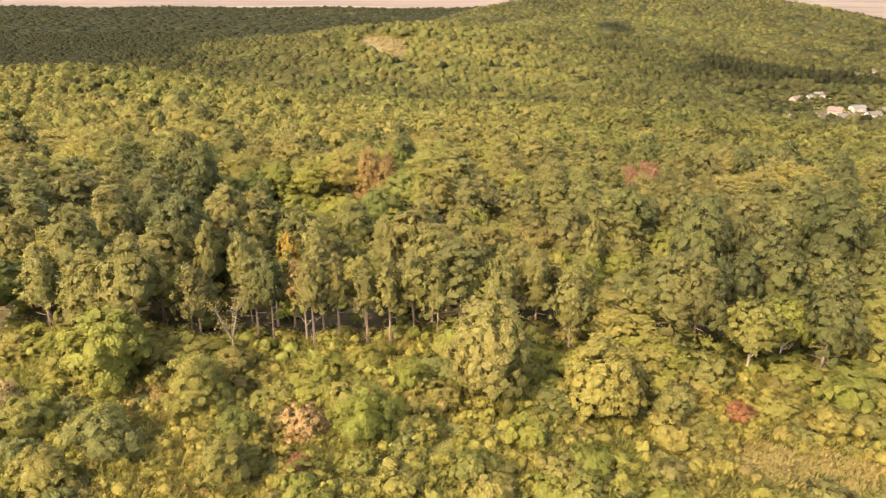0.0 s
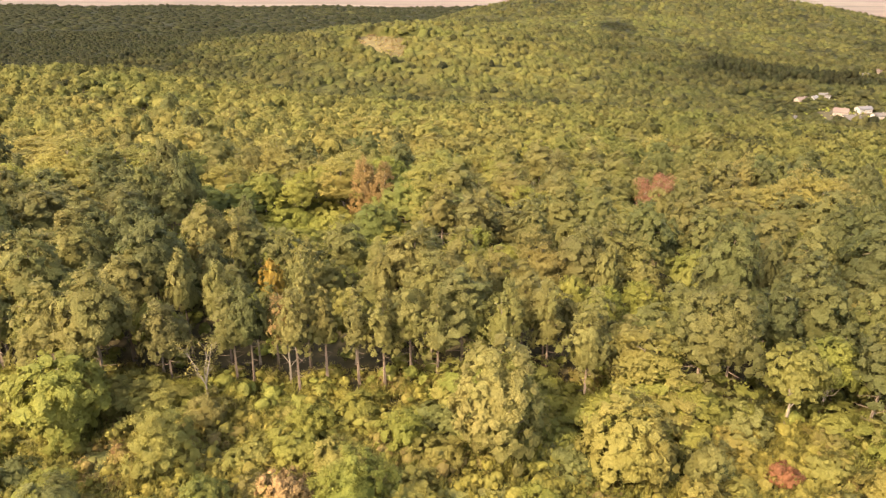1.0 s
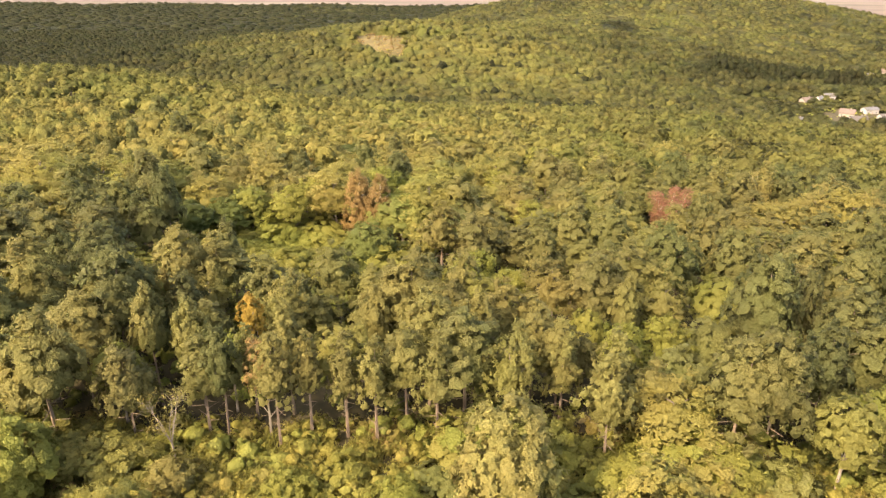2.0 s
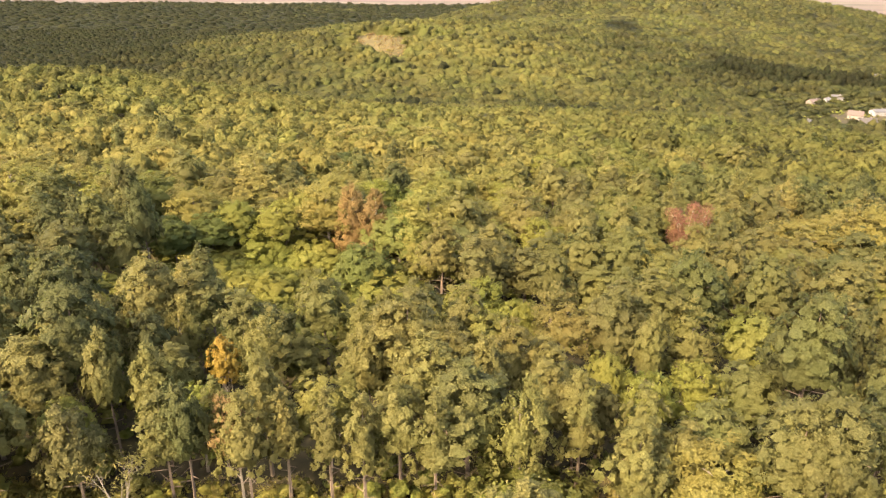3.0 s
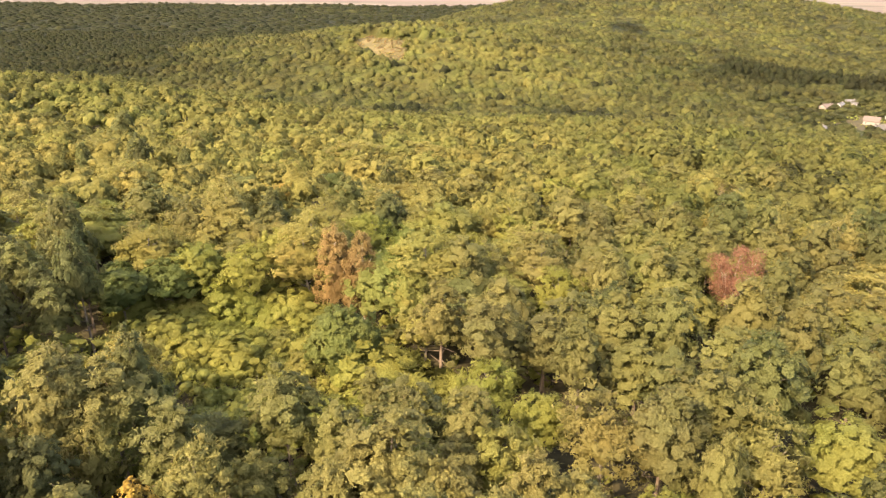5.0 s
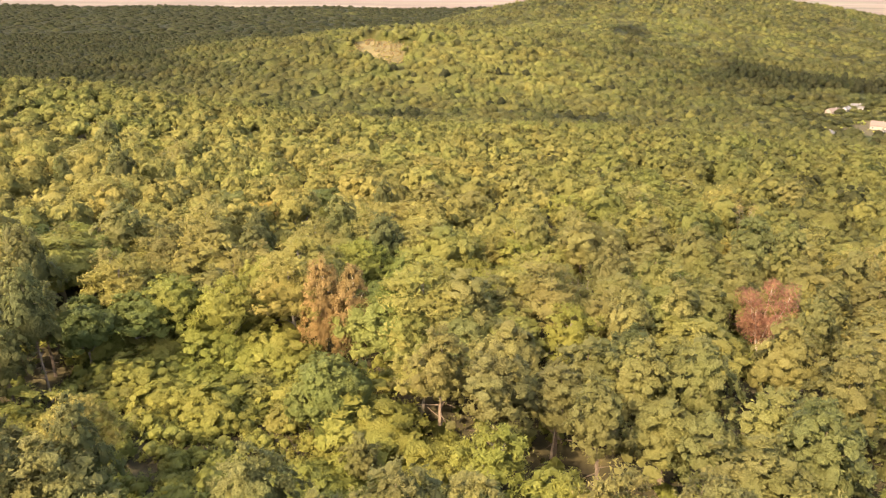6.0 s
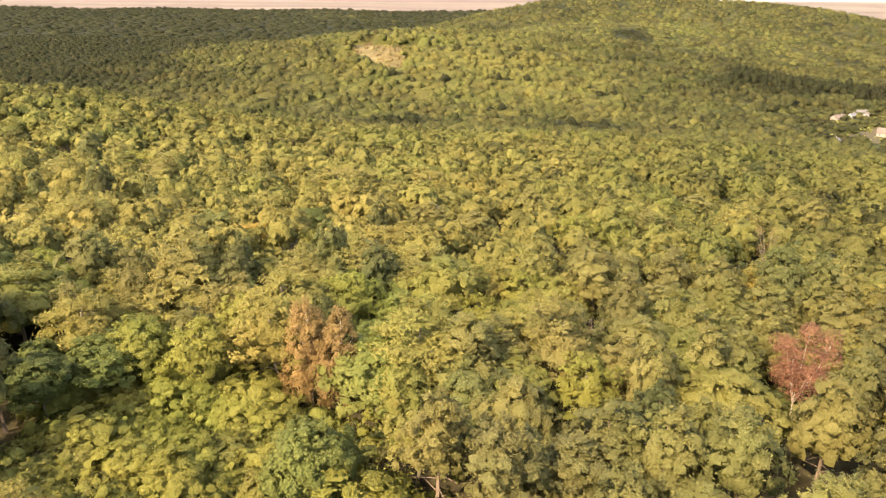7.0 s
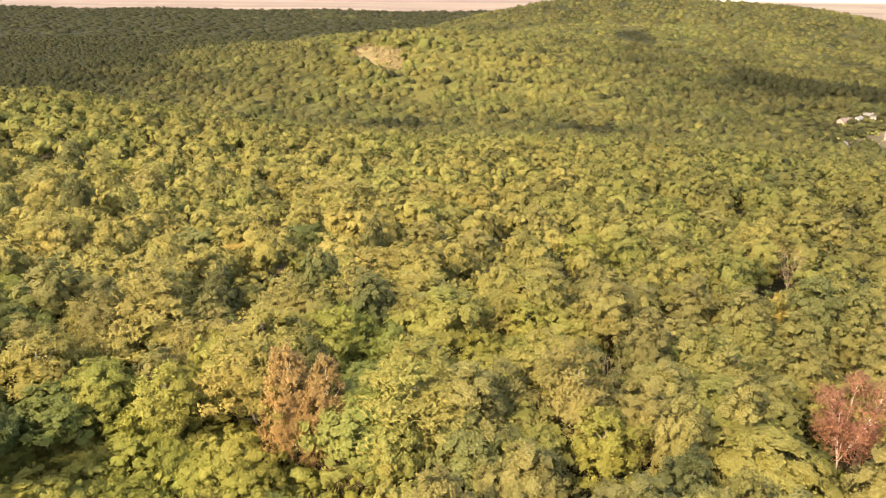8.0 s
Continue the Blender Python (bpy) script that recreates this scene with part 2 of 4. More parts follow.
def joined(*pieces):
    """Several (vertices, quads, normals, triangles) as one."""
    co, quads, nor, tris, at = [], [], [], [], 0
    for c, q, n, t in pieces:
        co.append(c)
        quads.append(q + at)
        nor.append(n)
        tris.append(t + at)
        at += len(c)
    return np.concatenate(co), np.concatenate(quads), np.concatenate(nor), np.concatenate(tris)


def grid_mesh(name, xs, ys, z, material):
    nx, ny = len(xs), len(ys)
    gx, gy = np.meshgrid(xs, ys)
    co = np.stack([gx, gy, z], -1).reshape(-1, 3)
    i = np.arange((ny - 1) * (nx - 1))
    a = (i // (nx - 1)) * nx + i % (nx - 1)
    quads = np.stack([a, a + 1, a + nx + 1, a + nx], -1).astype(np.int32)
    return quad_mesh(name, co, quads, material)


sx = np.linspace(-1, 1, 151)
xs = np.sinh(sx * 4.2) / np.sinh(4.2) * 4800
sy = np.linspace(-0.45, 1, 190)
ys = 150 + np.sinh(sy * 4.0) / np.sinh(4.0) * 4780
gx, gy = np.meshgrid(xs, ys)
gz = height(gx, gy)
rng = np.random.RandomState(5)
gz = gz + rng.uniform(-0.12, 0.12, gz.shape)
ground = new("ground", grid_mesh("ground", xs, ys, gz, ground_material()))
tagged(ground, "rolling wooded ground with leaf litter and far stubble fields", "ground", kind="structure")


# ---------------------------------------------------------------- building blocks of plants
SIZES = {}  # height and crown radius of each tree built


def unit(v):
    return v / np.maximum(np.linalg.norm(v, axis=-1, keepdims=True), 1e-9)


def as_piece(corners, normals):
    """Separate faces of three or four corners each, as (vertices, quads, normals, triangles)."""
    v, k = np.stack(corners, 1).reshape(-1, 3), len(corners)
    idx = np.arange(len(v)).reshape(-1, k)
    none = np.zeros((0, 4), np.int32)
    return (v, idx, np.repeat(normals, 4, 0), NO_TRIS) if k == 4 else (v, none, np.repeat(normals, 3, 0), idx)


def domes(rng, centres, radii, axes, squash=0.7, sides=7, rings=(1.75, 0.85), rough=0.32, soft=0.7):
    """Leafy boughs: one uneven, rounded dome each, that bulges along its axis."""
    n = len(centres)
    e1 = unit(np.cross(axes, np.array([0.31, 0.23, 0.92])))
    e2 = np.cross(axes, e1)
    ang = np.arange(sides) * 2 * math.pi / sides + rng.uniform(0, 6.28, (n, 1))
    co, nor = [], []
    for k, tip in enumerate(rings):
        a = (ang + k * math.pi / sides)[..., None]
        out = (np.cos(a) * e1[:, None] + np.sin(a) * e2[:, None]) * math.sin(tip)
        w = rng.uniform(1 - rough, 1 + rough, (n, sides, 1))
        co.append(centres[:, None] + radii[:, None, None] * w * (out + axes[:, None] * (math.cos(tip) * squash)))
        nor.append(unit(out + axes[:, None] * (math.cos(tip) + 0.15) + soft * rng.normal(size=out.shape)))
    co.append((centres + radii[:, None] * axes * (squash * rng.uniform(0.85, 1.15, (n, 1))))[:, None])
    nor.append(unit(axes + 0.5 * soft * rng.normal(size=axes.shape))[:, None])
    co, nor = np.concatenate(co, 1), np.concatenate(nor, 1)
    per, last = co.shape[1], (len(rings) - 1) * sides
    j = np.arange(sides)
    e = (j + 1) % sides
    step = per * np.arange(n)[:, None, None]
    q = np.concatenate([np.stack([k * sides + j, k * sides + e, k * sides + sides + e, k * sides + sides + j], -1) for k in range(len(rings) - 1)])
    tri = np.stack([last + j, last + e, np.full(sides, per - 1)], -1)
    return co.reshape(-1, 3), (q[None] + step).reshape(-1, 4), nor.reshape(-1, 3), (tri[None] + step).reshape(-1, 3)


def leaves(rng, centres, radii, per, size, squash=0.8, rise=0.25, loose=0.6, slim=0.6, droop=0.0):
    """Clumps of leaves on the skins of many puffs. Each leaf spray is one folded, pointed four-cornered face."""
    centres, radii = np.asarray(centres, float), np.asarray(radii, float)
    k = len(centres)
    idx = np.repeat(np.arange(k), per)
    d = unit(rng.normal(size=(len(idx), 3)))
    d[:, 2] = np.where((d[:, 2] < -0.35) & (rng.rand(len(idx)) < 0.75), -d[:, 2], d[:, 2])
    r = radii[idx][:, None] * rng.uniform(0.70, 1.12, (len(idx), 1))
    pos = centres[idx] + d * r * np.array([1, 1, squash])
    nor = unit(d + np.array([0, 0, rise]) + loose * rng.normal(size=d.shape))
    side = unit(np.cross(nor, rng.normal(size=d.shape)))
    if droop:
        side = unit(side + np.array([0, 0, -droop]))
        nor = unit(nor - side * np.sum(nor * side, -1, keepdims=True))
    other = np.cross(nor, side)
    s = size * rng.uniform(0.6, 1.35, (len(idx), 1))
    a, b = side * s * 0.5, other * s * 0.5 * slim
    fold = nor * s * 0.16
    cut = rng.uniform(-0.35, 0.35, (len(idx), 1))
    return as_piece([pos - a, pos - b + a * cut + fold, pos + a, pos + b - a * cut + fold], unit(d + np.array([0, 0, 0.2]) + 0.35 * nor))


def crowns(rng, base, r, hz, lumps=16, sprays=500, size=0.5, depth=0.3, wide=0.5, flat=1.0, taper=0.0, grid=(14, 9), slim=0.6, loose=0.4, brush=0.0, droop=0.0, lowest=2.2, core=0.84, lift=0.25, tilt=0.12, tufts=0, tuft=0.2, bough=0.7, sides=5, rings=(1.75, 0.85), fill=0.64):
    """The foliage of one or many trees: for each a lumpy body round its centre (base), r wide and hz high, with creases between the boughs,
    and leaf sprays that stand out from its skin. Returns (vertices, quads, normals) and the tree of each vertex."""
    base, r, hz = np.atleast_2d(np.asarray(base, float)), np.atleast_1d(np.asarray(r, float)), np.atleast_1d(np.asarray(hz, float))
    n = len(base)
    knobs = unit(rng.normal(size=(n, lumps, 3)))
    knobs[..., 2] = np.where(knobs[..., 2] < -0.45, -knobs[..., 2], knobs[..., 2])
    power = rng.uniform(0.55, 1.1, (n, lumps))
    lean = rng.normal(size=(n, 2)) * tilt

    def place(t, d):
        gap = d[:, None] - knobs[t]
        gap[..., 2] *= flat
        k = np.max(power[t] * np.clip(1 - np.sum(gap * gap, -1) / wide ** 2, 0, 1) ** 0.7, -1)
        k = (1 - depth + depth * 1.2 * k)[:, None]
        narrow = np.clip(1 - taper * d[:, 2:], 0.25, 1.35)
        side = d[:, :2] * narrow * r[t][:, None] + lean[t] * (d[:, 2:] * hz[t][:, None])
        return np.concatenate([side, d[:, 2:] * hz[t][:, None]], -1) * k

    def facing(t, d, p):
        e1 = unit(np.cross(d, np.array([0.31, 0.23, 0.92])))
        e2 = np.cross(d, e1)
        nor = unit(np.cross(place(t, unit(d + 0.1 * e1)) - p, place(t, unit(d + 0.1 * e2)) - p))
        nor = nor * np.where(np.sum(nor * d, -1, keepdims=True) < 0, -1, 1)
        return unit(0.8 * nor + d + np.array([0, 0, lift]))

    # bodies
    nu, nv = grid
    turn, tip = np.meshgrid(np.arange(nu) * 2 * math.pi / nu, np.linspace(lowest, 0.32, nv))
    turn = turn + (np.arange(nv) % 2)[:, None] * math.pi / nu
    d = np.stack([np.cos(turn) * np.sin(tip), np.sin(turn) * np.sin(tip), np.cos(tip)], -1).reshape(-1, 3)
    d = np.concatenate([d, [[0.0, 0.0, 1.0]]])
    m = len(d)
    t = np.repeat(np.arange(n), m)
    d = unit(np.tile(d, (n, 1)) + rng.normal(size=(n * m, 3)) * 0.06)
    p = place(t, d)
    body_n = facing(t, d, p)
    body = base[t] + p * core
    j = np.arange(nu)
    e = (j + 1) % nu
    q = [np.stack([k * nu + j, k * nu + e, k * nu + nu + e, k * nu + nu + j], -1) for k in range(nv - 1)]
    top = (nv - 1) * nu
    q.append(np.stack([top + j[::2], top + j[::2] + 1, top + (j[::2] + 2) % nu, np.full(nu // 2, m - 1)], -1))
    q = (np.concatenate(q)[None] + m * np.arange(n)[:, None, None]).reshape(-1, 4)
    piece, owner = (body, q, body_n, NO_TRIS), t
    if sprays:
        t = np.repeat(np.arange(n), sprays)
        d = unit(rng.normal(size=(len(t), 3)))
        d[:, 2] = np.where((d[:, 2] < -0.2) & (rng.rand(len(t)) < 0.7), -d[:, 2], d[:, 2])
        if tufts:
            # boughs end in rounded tufts: lit on top, dark beneath and between
            ht = np.repeat(np.arange(n), tufts)
            step = np.tile(np.arange(tufts), n)
            up = 1 - 1.6 * (step + 0.5) / tufts
            turn = step * 2.39996 + rng.uniform(0, 6.28, n)[ht]
            heads = np.stack([np.cos(turn) * np.sqrt(1 - up * up), np.sin(turn) * np.sqrt(1 - up * up), up], -1)
            heads = unit(heads + rng.normal(size=heads.shape) * 0.12)
            hp = place(ht, heads) * rng.uniform(0.74, 0.98, (len(ht), 1))
            spread = r[ht] * tuft * rng.uniform(0.5, 1.45, len(ht))
            axes = unit(heads * np.array([1, 1, 0.7]) + np.array([0, 0, 0.55]) + 0.2 * rng.normal(size=heads.shape))
            boughs = domes(rng, base[ht] + hp, spread * fill, axes, bough, sides, rings)
            skin = np.repeat(heads, len(boughs[0]) // len(ht), 0)
            boughs = boughs[0], boughs[1], unit(0.28 * boughs[2] + 0.8 * skin + np.array([0, 0, lift])), boughs[3]
            piece, owner = joined(piece, boughs), np.concatenate([owner, np.repeat(ht, len(boughs[0]) // len(ht))])
            pick = t * tufts + rng.randint(0, tufts, len(t))
            off = unit(d + 0.75 * axes[pick])
            along_axis = np.sum(off * axes[pick], -1, keepdims=True) * axes[pick]
            reach = off - along_axis * (1 - bough)
            p = base[t] + hp[pick] + reach * (spread[pick] * rng.uniform(0.6, 1.35, len(t)))[:, None]
            out = unit(0.35 * off + 0.85 * heads[pick] + np.array([0, 0, lift]))
        else:
            p = place(t, d)
            out = facing(t, d, p)
            p = base[t] + p * rng.uniform(0.83, 1.09, (len(t), 1))
        nor = unit(out + loose * rng.normal(size=d.shape))
        side = unit(np.cross(nor, rng.normal(size=d.shape)))
        if brush or droop:
            side = unit(side + brush * out + np.array([0, 0, 0.7 * brush - droop]))
            nor = unit(nor - side * np.sum(nor * side, -1, keepdims=True))
        other = np.cross(nor, side)
        s = size * rng.uniform(0.55, 1.4, (len(t), 1))
        a, b = side * s * 0.55, other * s * 0.62 * slim
        cut = rng.uniform(-0.7, 0.3, (len(t), 1))
        spray = as_piece([p - b + a * cut, p + a, p + b - a * (0.4 + cut)], unit(out + 0.45 * nor))
        piece, owner = joined(piece, spray), np.concatenate([owner, np.repeat(t, 3)])
    return piece, owner


def tubes(paths, sides=5):
    """Tapered limbs: each path is a list of (point, radius). Returns separate quads."""
    out = []
    ang = np.linspace(0, 2 * math.pi, sides, endpoint=False)
    for path in paths:
        rings = []
        for i, (p, r) in enumerate(path):
            q = np.asarray(path[min(i + 1, len(path) - 1)][0], float) - np.asarray(path[max(i - 1, 0)][0], float)
            q = q / max(np.linalg.norm(q), 1e-6)
            u = np.cross(q, (0.3, 0.9, 0.1) if abs(q[1]) < 0.9 else (1, 0, 0))
            u = u / np.linalg.norm(u)
            w = np.cross(q, u)
            rings.append(np.asarray(p) + r * (np.cos(ang)[:, None] * u + np.sin(ang)[:, None] * w))
        for lo, hi in zip(rings, rings[1:]):
            for j in range(sides):
                e = (j + 1) % sides
                out.append((lo[j], lo[e], hi[e], hi[j]))
    return np.array(out)


def part(name, faces, material, parent, label=""):
    if isinstance(faces, tuple):
        ob = new(name, quad_mesh(name, faces[0], faces[1], material, faces[2], faces[3]))
    else:
        ob = new(name, mesh_of(name, faces, material))
    ob.parent = parent
    if label:
        tagged(ob, label)
    return ob


def limb(rng, a, b, r, sag=0.15):
    a, b = np.asarray(a, float), np.asarray(b, float)
    m = (a + b) / 2 + rng.normal(size=3) * np.linalg.norm(b - a) * 0.07 + np.array([0, 0, -sag * np.linalg.norm(b - a)])
    return [(a, r), (m, r * 0.65), (b, r * 0.25)] if r > 0.08 else [(a, r), (b, r * 0.25)]


def stem(rng, h, r, lean=0.03):
    pts, p = [], np.zeros(3)
    for i in range(6):
        f = i / 5
        pts.append((p + np.array([0, 0, -0.5 if i == 0 else 0]), r * (1.25 if i == 0 else 1 - 0.85 * f)))
        p = p + np.array([rng.normal() * lean * h / 5, rng.normal() * lean * h / 5, h / 5])
    return pts


def along(pts, z):
    for (a, ra), (b, rb) in zip(pts, pts[1:]):
        if a[2] <= z <= b[2]:
            f = (z - a[2]) / (b[2] - a[2])
            return a + (b - a) * f
    return pts[-1][0]


def broad_tree(name, seed, h, r, leafmat, bark, sprays=620, size=0.6, low=0.22, label="", category="tree", group="", lumps=34, depth=0.4, loose=0.3):
    """A spreading broadleaved tree: trunk with limbs, crown of leafy boughs."""
    rng = np.random.RandomState(seed)
    ob = new(name)
    pts = stem(rng, h * 0.7, 0.016 * h + 0.03)
    zc, hz = h * (1 + low) / 2, h * (1 - low) / 2
    SIZES[ob.name] = h, r
    limbs = [pts]
    for i in range(9):
        d = unit(rng.normal(size=3))
        c = np.array([d[0] * r * 0.6, d[1] * r * 0.6, zc + d[2] * hz * 0.5])
        limbs.append(limb(rng, along(pts, max(h * 0.2, c[2] * 0.6)), c, 0.05 + 0.006 * h))
    part("trunk", tubes(limbs, 4), bark, ob)
    part("crown", crowns(rng, (0, 0, zc), r, hz, lumps, sprays, size, depth, 0.40, 1.0, 0.12, slim=0.7, loose=loose, core=0.56, tilt=0.05, tufts=int(90 + 8 * r * h ** 0.5), tuft=0.155, bough=0.75)[0], leafmat, ob)
    return tagged(ob, label, category, group)


def pine_tree(name, seed, h, r, leafmat, sprays=620, size=0.55, low=0.36, label="", group="", lumps=46, taper=0.42, depth=0.54):
    """A pine: a straight bare trunk and boughs that carry flat, brushy clumps."""
    rng = np.random.RandomState(seed)
    ob = new(name)
    pts = stem(rng, h * 0.86, 0.013 * h + 0.04, 0.012)
    limbs = [pts]
    for i in range(16):
        z = h * (0.16 + 0.6 * i / 16)
        a = i * 2.4 + rng.uniform(-0.4, 0.4)
        reach = r * (0.35 if z < low * h else 0.55) * rng.uniform(0.6, 1.1)
        limbs.append(limb(rng, along(pts, z), along(pts, z) + np.array([math.cos(a) * reach, math.sin(a) * reach, reach * rng.uniform(-0.1, 0.3)]), 0.06, 0.0))
    zc, hz = h * (1 + low) / 2, h * (1 - low) / 2
    SIZES[ob.name] = h, r
    part("trunk", tubes(limbs, 4), BARK, ob)
    part("crown", crowns(rng, (0, 0, zc), r, hz, lumps, sprays, size, depth, 0.38, 1.5, taper, slim=0.5, loose=0.35, brush=0.5, core=0.5, tilt=0.03, tufts=int(90 + 8 * r * h ** 0.5), tuft=0.155, bough=0.6)[0], leafmat, ob)
    return tagged(ob, label, "pine tree", group)


def birch_tree(name, seed, h, r, leafmat, sprays=620, size=0.46, low=0.16, label="", group="", bark=None, core=0.44, depth=0.5, tilt=0.08, taper=0.15, tufts=170):
    """A slender birch: pale forked trunk, fine hanging twigs with small leaves."""
    rng = np.random.RandomState(seed)
    ob = new(name)
    pts = stem(rng, h * 0.86, 0.011 * h + 0.02, 0.02)
    limbs = [pts]
    for i in range(12):
        z = h * (0.25 + 0.6 * i / 12)
        a = i * 2.4 + rng.uniform(-0.5, 0.5)
        reach = r * rng.uniform(0.4, 0.7) * math.sin(math.pi * min(0.95, 0.25 + 0.7 * i / 12))
        limbs.append(limb(rng, along(pts, z - reach * 0.7), along(pts, z) + np.array([math.cos(a) * reach, math.sin(a) * reach, 0.6 * reach]), 0.03 + 0.003 * h, 0.0))
    zc, hz = h * (1 + low) / 2, h * (1 - low) / 2
    SIZES[ob.name] = h, r
    part("trunk", tubes(limbs, 4), bark or WHITE_BARK, ob)
    part("crown", crowns(rng, (0, 0, zc), r, hz, 30, sprays, size, depth, 0.40, 0.75, taper, slim=0.26, loose=0.4, droop=1.1, core=core, tilt=tilt, tufts=tufts, tuft=0.17, bough=1.1, fill=0.42)[0], leafmat, ob)
    return tagged(ob, label, "birch tree", group)


def bare_tree(name, seed, h, r, twigmat, bark, twigs=260, label="", category="tree"):
    """A nearly leafless tree: pale forking limbs, each a part, with a haze of fine twigs."""
    rng = np.random.RandomState(seed)
    ob = new(name)
    fork = np.array([rng.normal() * 0.2, rng.normal() * 0.2, h * 0.35])
    part("trunk", tubes([[(np.array([0, 0, -0.5]), 0.15), (fork * 0.5, 0.13), (fork, 0.11)]], 6), bark, ob)
    tips = []
    for i in range(7):
        a = i * 0.9 + rng.uniform(-0.2, 0.2)
        out = r * rng.uniform(0.35, 0.9)
        end = fork + np.array([math.cos(a) * out, math.sin(a) * out, h * rng.uniform(0.42, 0.64) - out * 0.25])
        mid = fork * 0.55 + end * 0.45 + rng.normal(size=3) * 0.15
        paths = [[(fork, 0.075), (mid, 0.05), (end, 0.015)]]
        for j in range(6):
            f = rng.uniform(0.25, 0.95)
            p = mid + (end - mid) * f if f > 0.5 else fork + (mid - fork) * (f * 2)
            q = p + unit(np.array([math.cos(a + rng.normal() * 0.9), math.sin(a + rng.normal() * 0.9), rng.uniform(0.4, 1.2)])) * r * rng.uniform(0.25, 0.5)
            paths.append([(p, 0.024), (p * 0.4 + q * 0.6 + rng.normal(size=3) * 0.1, 0.016), (q, 0.007)])
            tips.append(q)
        tips.append(end)
        part("limb", tubes(paths, 4), bark, ob)
    tips = np.array(tips)
    haze = part("twig_haze", leaves(rng, tips, np.full(len(tips), r * 0.32), max(3, twigs // len(tips)), 0.6, squash=1.0, rise=0.3, loose=1.0, slim=0.14), twigmat, ob)
    tagged(haze, kind="stuff")
    return tagged(ob, label, category)


def bush(name, seed, h, r, leafmat, sprays=600, size=0.42, label="", group="", loose=0.5, lumps=15):
    """A rounded shrub, leafy to the ground, on several thin stems."""
    rng = np.random.RandomState(seed)
    ob = new(name)
    limbs = []
    for i in range(6):
        a = i * 1.05 + rng.uniform(-0.3, 0.3)
        limbs.append(limb(rng, (0.1 * math.cos(a), 0.1 * math.sin(a), -0.3), (math.cos(a) * r * 0.4, math.sin(a) * r * 0.4, h * rng.uniform(0.4, 0.6)), 0.05))
    part("stem", tubes(limbs, 4), GREY_BARK, ob)
    part("foliage", crowns(rng, (0, 0, h * 0.42), r, h * 0.58, lumps, sprays, size, 0.5, 0.5, 1.0, 0.2, slim=0.5, loose=loose, brush=0.35, lowest=2.4, core=0.5, tufts=90, tuft=0.165, bough=0.7, fill=0.65)[0], leafmat, ob)
    return tagged(ob, label, "shrub", group)


def stand(ob, x, y, turn=0.0):
    ob.matrix_basis = pose(x, y, at_ground(x, y), 0, 0, turn)
    return ob


# ---------------------------------------------------------------- single trees that stand out
taken = []


def mark(x, y, r):
    taken.append((x, y, r))


def single(ob, x, y, r, turn=0.0):
    stand(ob, x, y, turn)
    mark(x, y, r)


single(birch_tree("birch_tree", 11, 17.4, 3.7, RUST, 11000, 0.55, -0.2, "birch with rust-brown withered leaves and a white trunk", depth=0.24, tilt=0.01, taper=0.35, core=0.5, tufts=260), -18.0, 163.6, 2.6)
single(birch_tree("birch_tree", 12, 17.0, 3.6, RUST, 10000, 0.55, -0.2, "forked white birch with thinning orange-brown leaves", core=0.46, depth=0.26, tilt=0.01, taper=0.35, tufts=240), -13.2, 161.8, 2.6)
single(bare_tree("bare_tree", 13, 15.0, 4.2, RED, WHITE_BARK, 7000, "white-limbed leafless tree with a haze of red twigs", "tree"), 47.6, 160.8, 3.2)
single(bare_tree("bare_tree", 14, 14.5, 3.6, PALE, WHITE_BARK, 400, "dead pale tree with bleached bare limbs", "tree"), 88.0, 161.4, 3.0)
single(bare_tree("bare_tree", 15, 14.0, 3.4, BROWN, GREY_BARK, 600, "grey leafless tree with brownish twigs", "tree"), 71.7, 223.8, 2.6)
single(bare_tree("bare_tree", 16, 11.0, 2.6, GREY, GREY_BARK, 400, "grey dead snag among living pines", "tree"), 23.6, 175.5, 2.0)
single(broad_tree("oak_tree", 21, 11.5, 5.6, GREEN, GREY_BARK, 3800, 0.46, 0.1, "dense round oak with dark green leaves", lumps=46), -13.6, 141.4, 4.6)
single(broad_tree("maple_tree", 22, 14.8, 1.9, GOLD, GREY_BARK, 2200, 0.32, 0.4, "slim maple with golden orange autumn leaves"), -24.6, 101.5, 2.4)
single(broad_tree("maple_tree", 23, 11.5, 2.4, LIME, GREY_BARK, 1200, 0.37, 0.3, "small maple with yellow leaves below a golden one"), -25.8, 96.0, 2.2)
single(birch_tree("birch_tree", 24, 14.2, 2.6, RUST, 1800, 0.34, 0.14, "small pinkish-brown birch at the wood's edge", bark=GREY_BARK), -20.3, 90.6, 2.2)
single(broad_tree("pale_tree", 25, 15.4, 5.4, PALE, GREY_BARK, 5600, 0.33, -0.15, "broad pale olive tree in front of the pines", lumps=50, loose=0.55), 6.0, 74.4, 5.0)
single(broad_tree("small_tree", 26, 10.4, 5.4, BIRCH, GREY_BARK, 4600, 0.33, -0.2, "low ochre-leaved tree with twiggy crown at the wood's edge", lumps=44, loose=0.55), 19.8, 71.2, 4.2)
single(broad_tree("small_tree", 27, 11.8, 5.6, LIME, GREY_BARK, 4600, 0.33, -0.2, "yellow-green broadleaved tree at the meadow's edge", lumps=46), -43.0, 77.5, 4.2)
single(broad_tree("broad_tree", 28, 12.5, 4.2, BROAD, GREY_BARK, 2200, 0.39, 0.28, "olive broadleaved tree with a pale trunk at the edge"), 41.8, 81.4, 3.0)
single(broad_tree("broad_tree", 29, 12.0, 4.0, LIME, GREY_BARK, 2200, 0.39, 0.3, "light green broadleaved tree with a pale trunk"), 47.0, 83.6, 3.0)
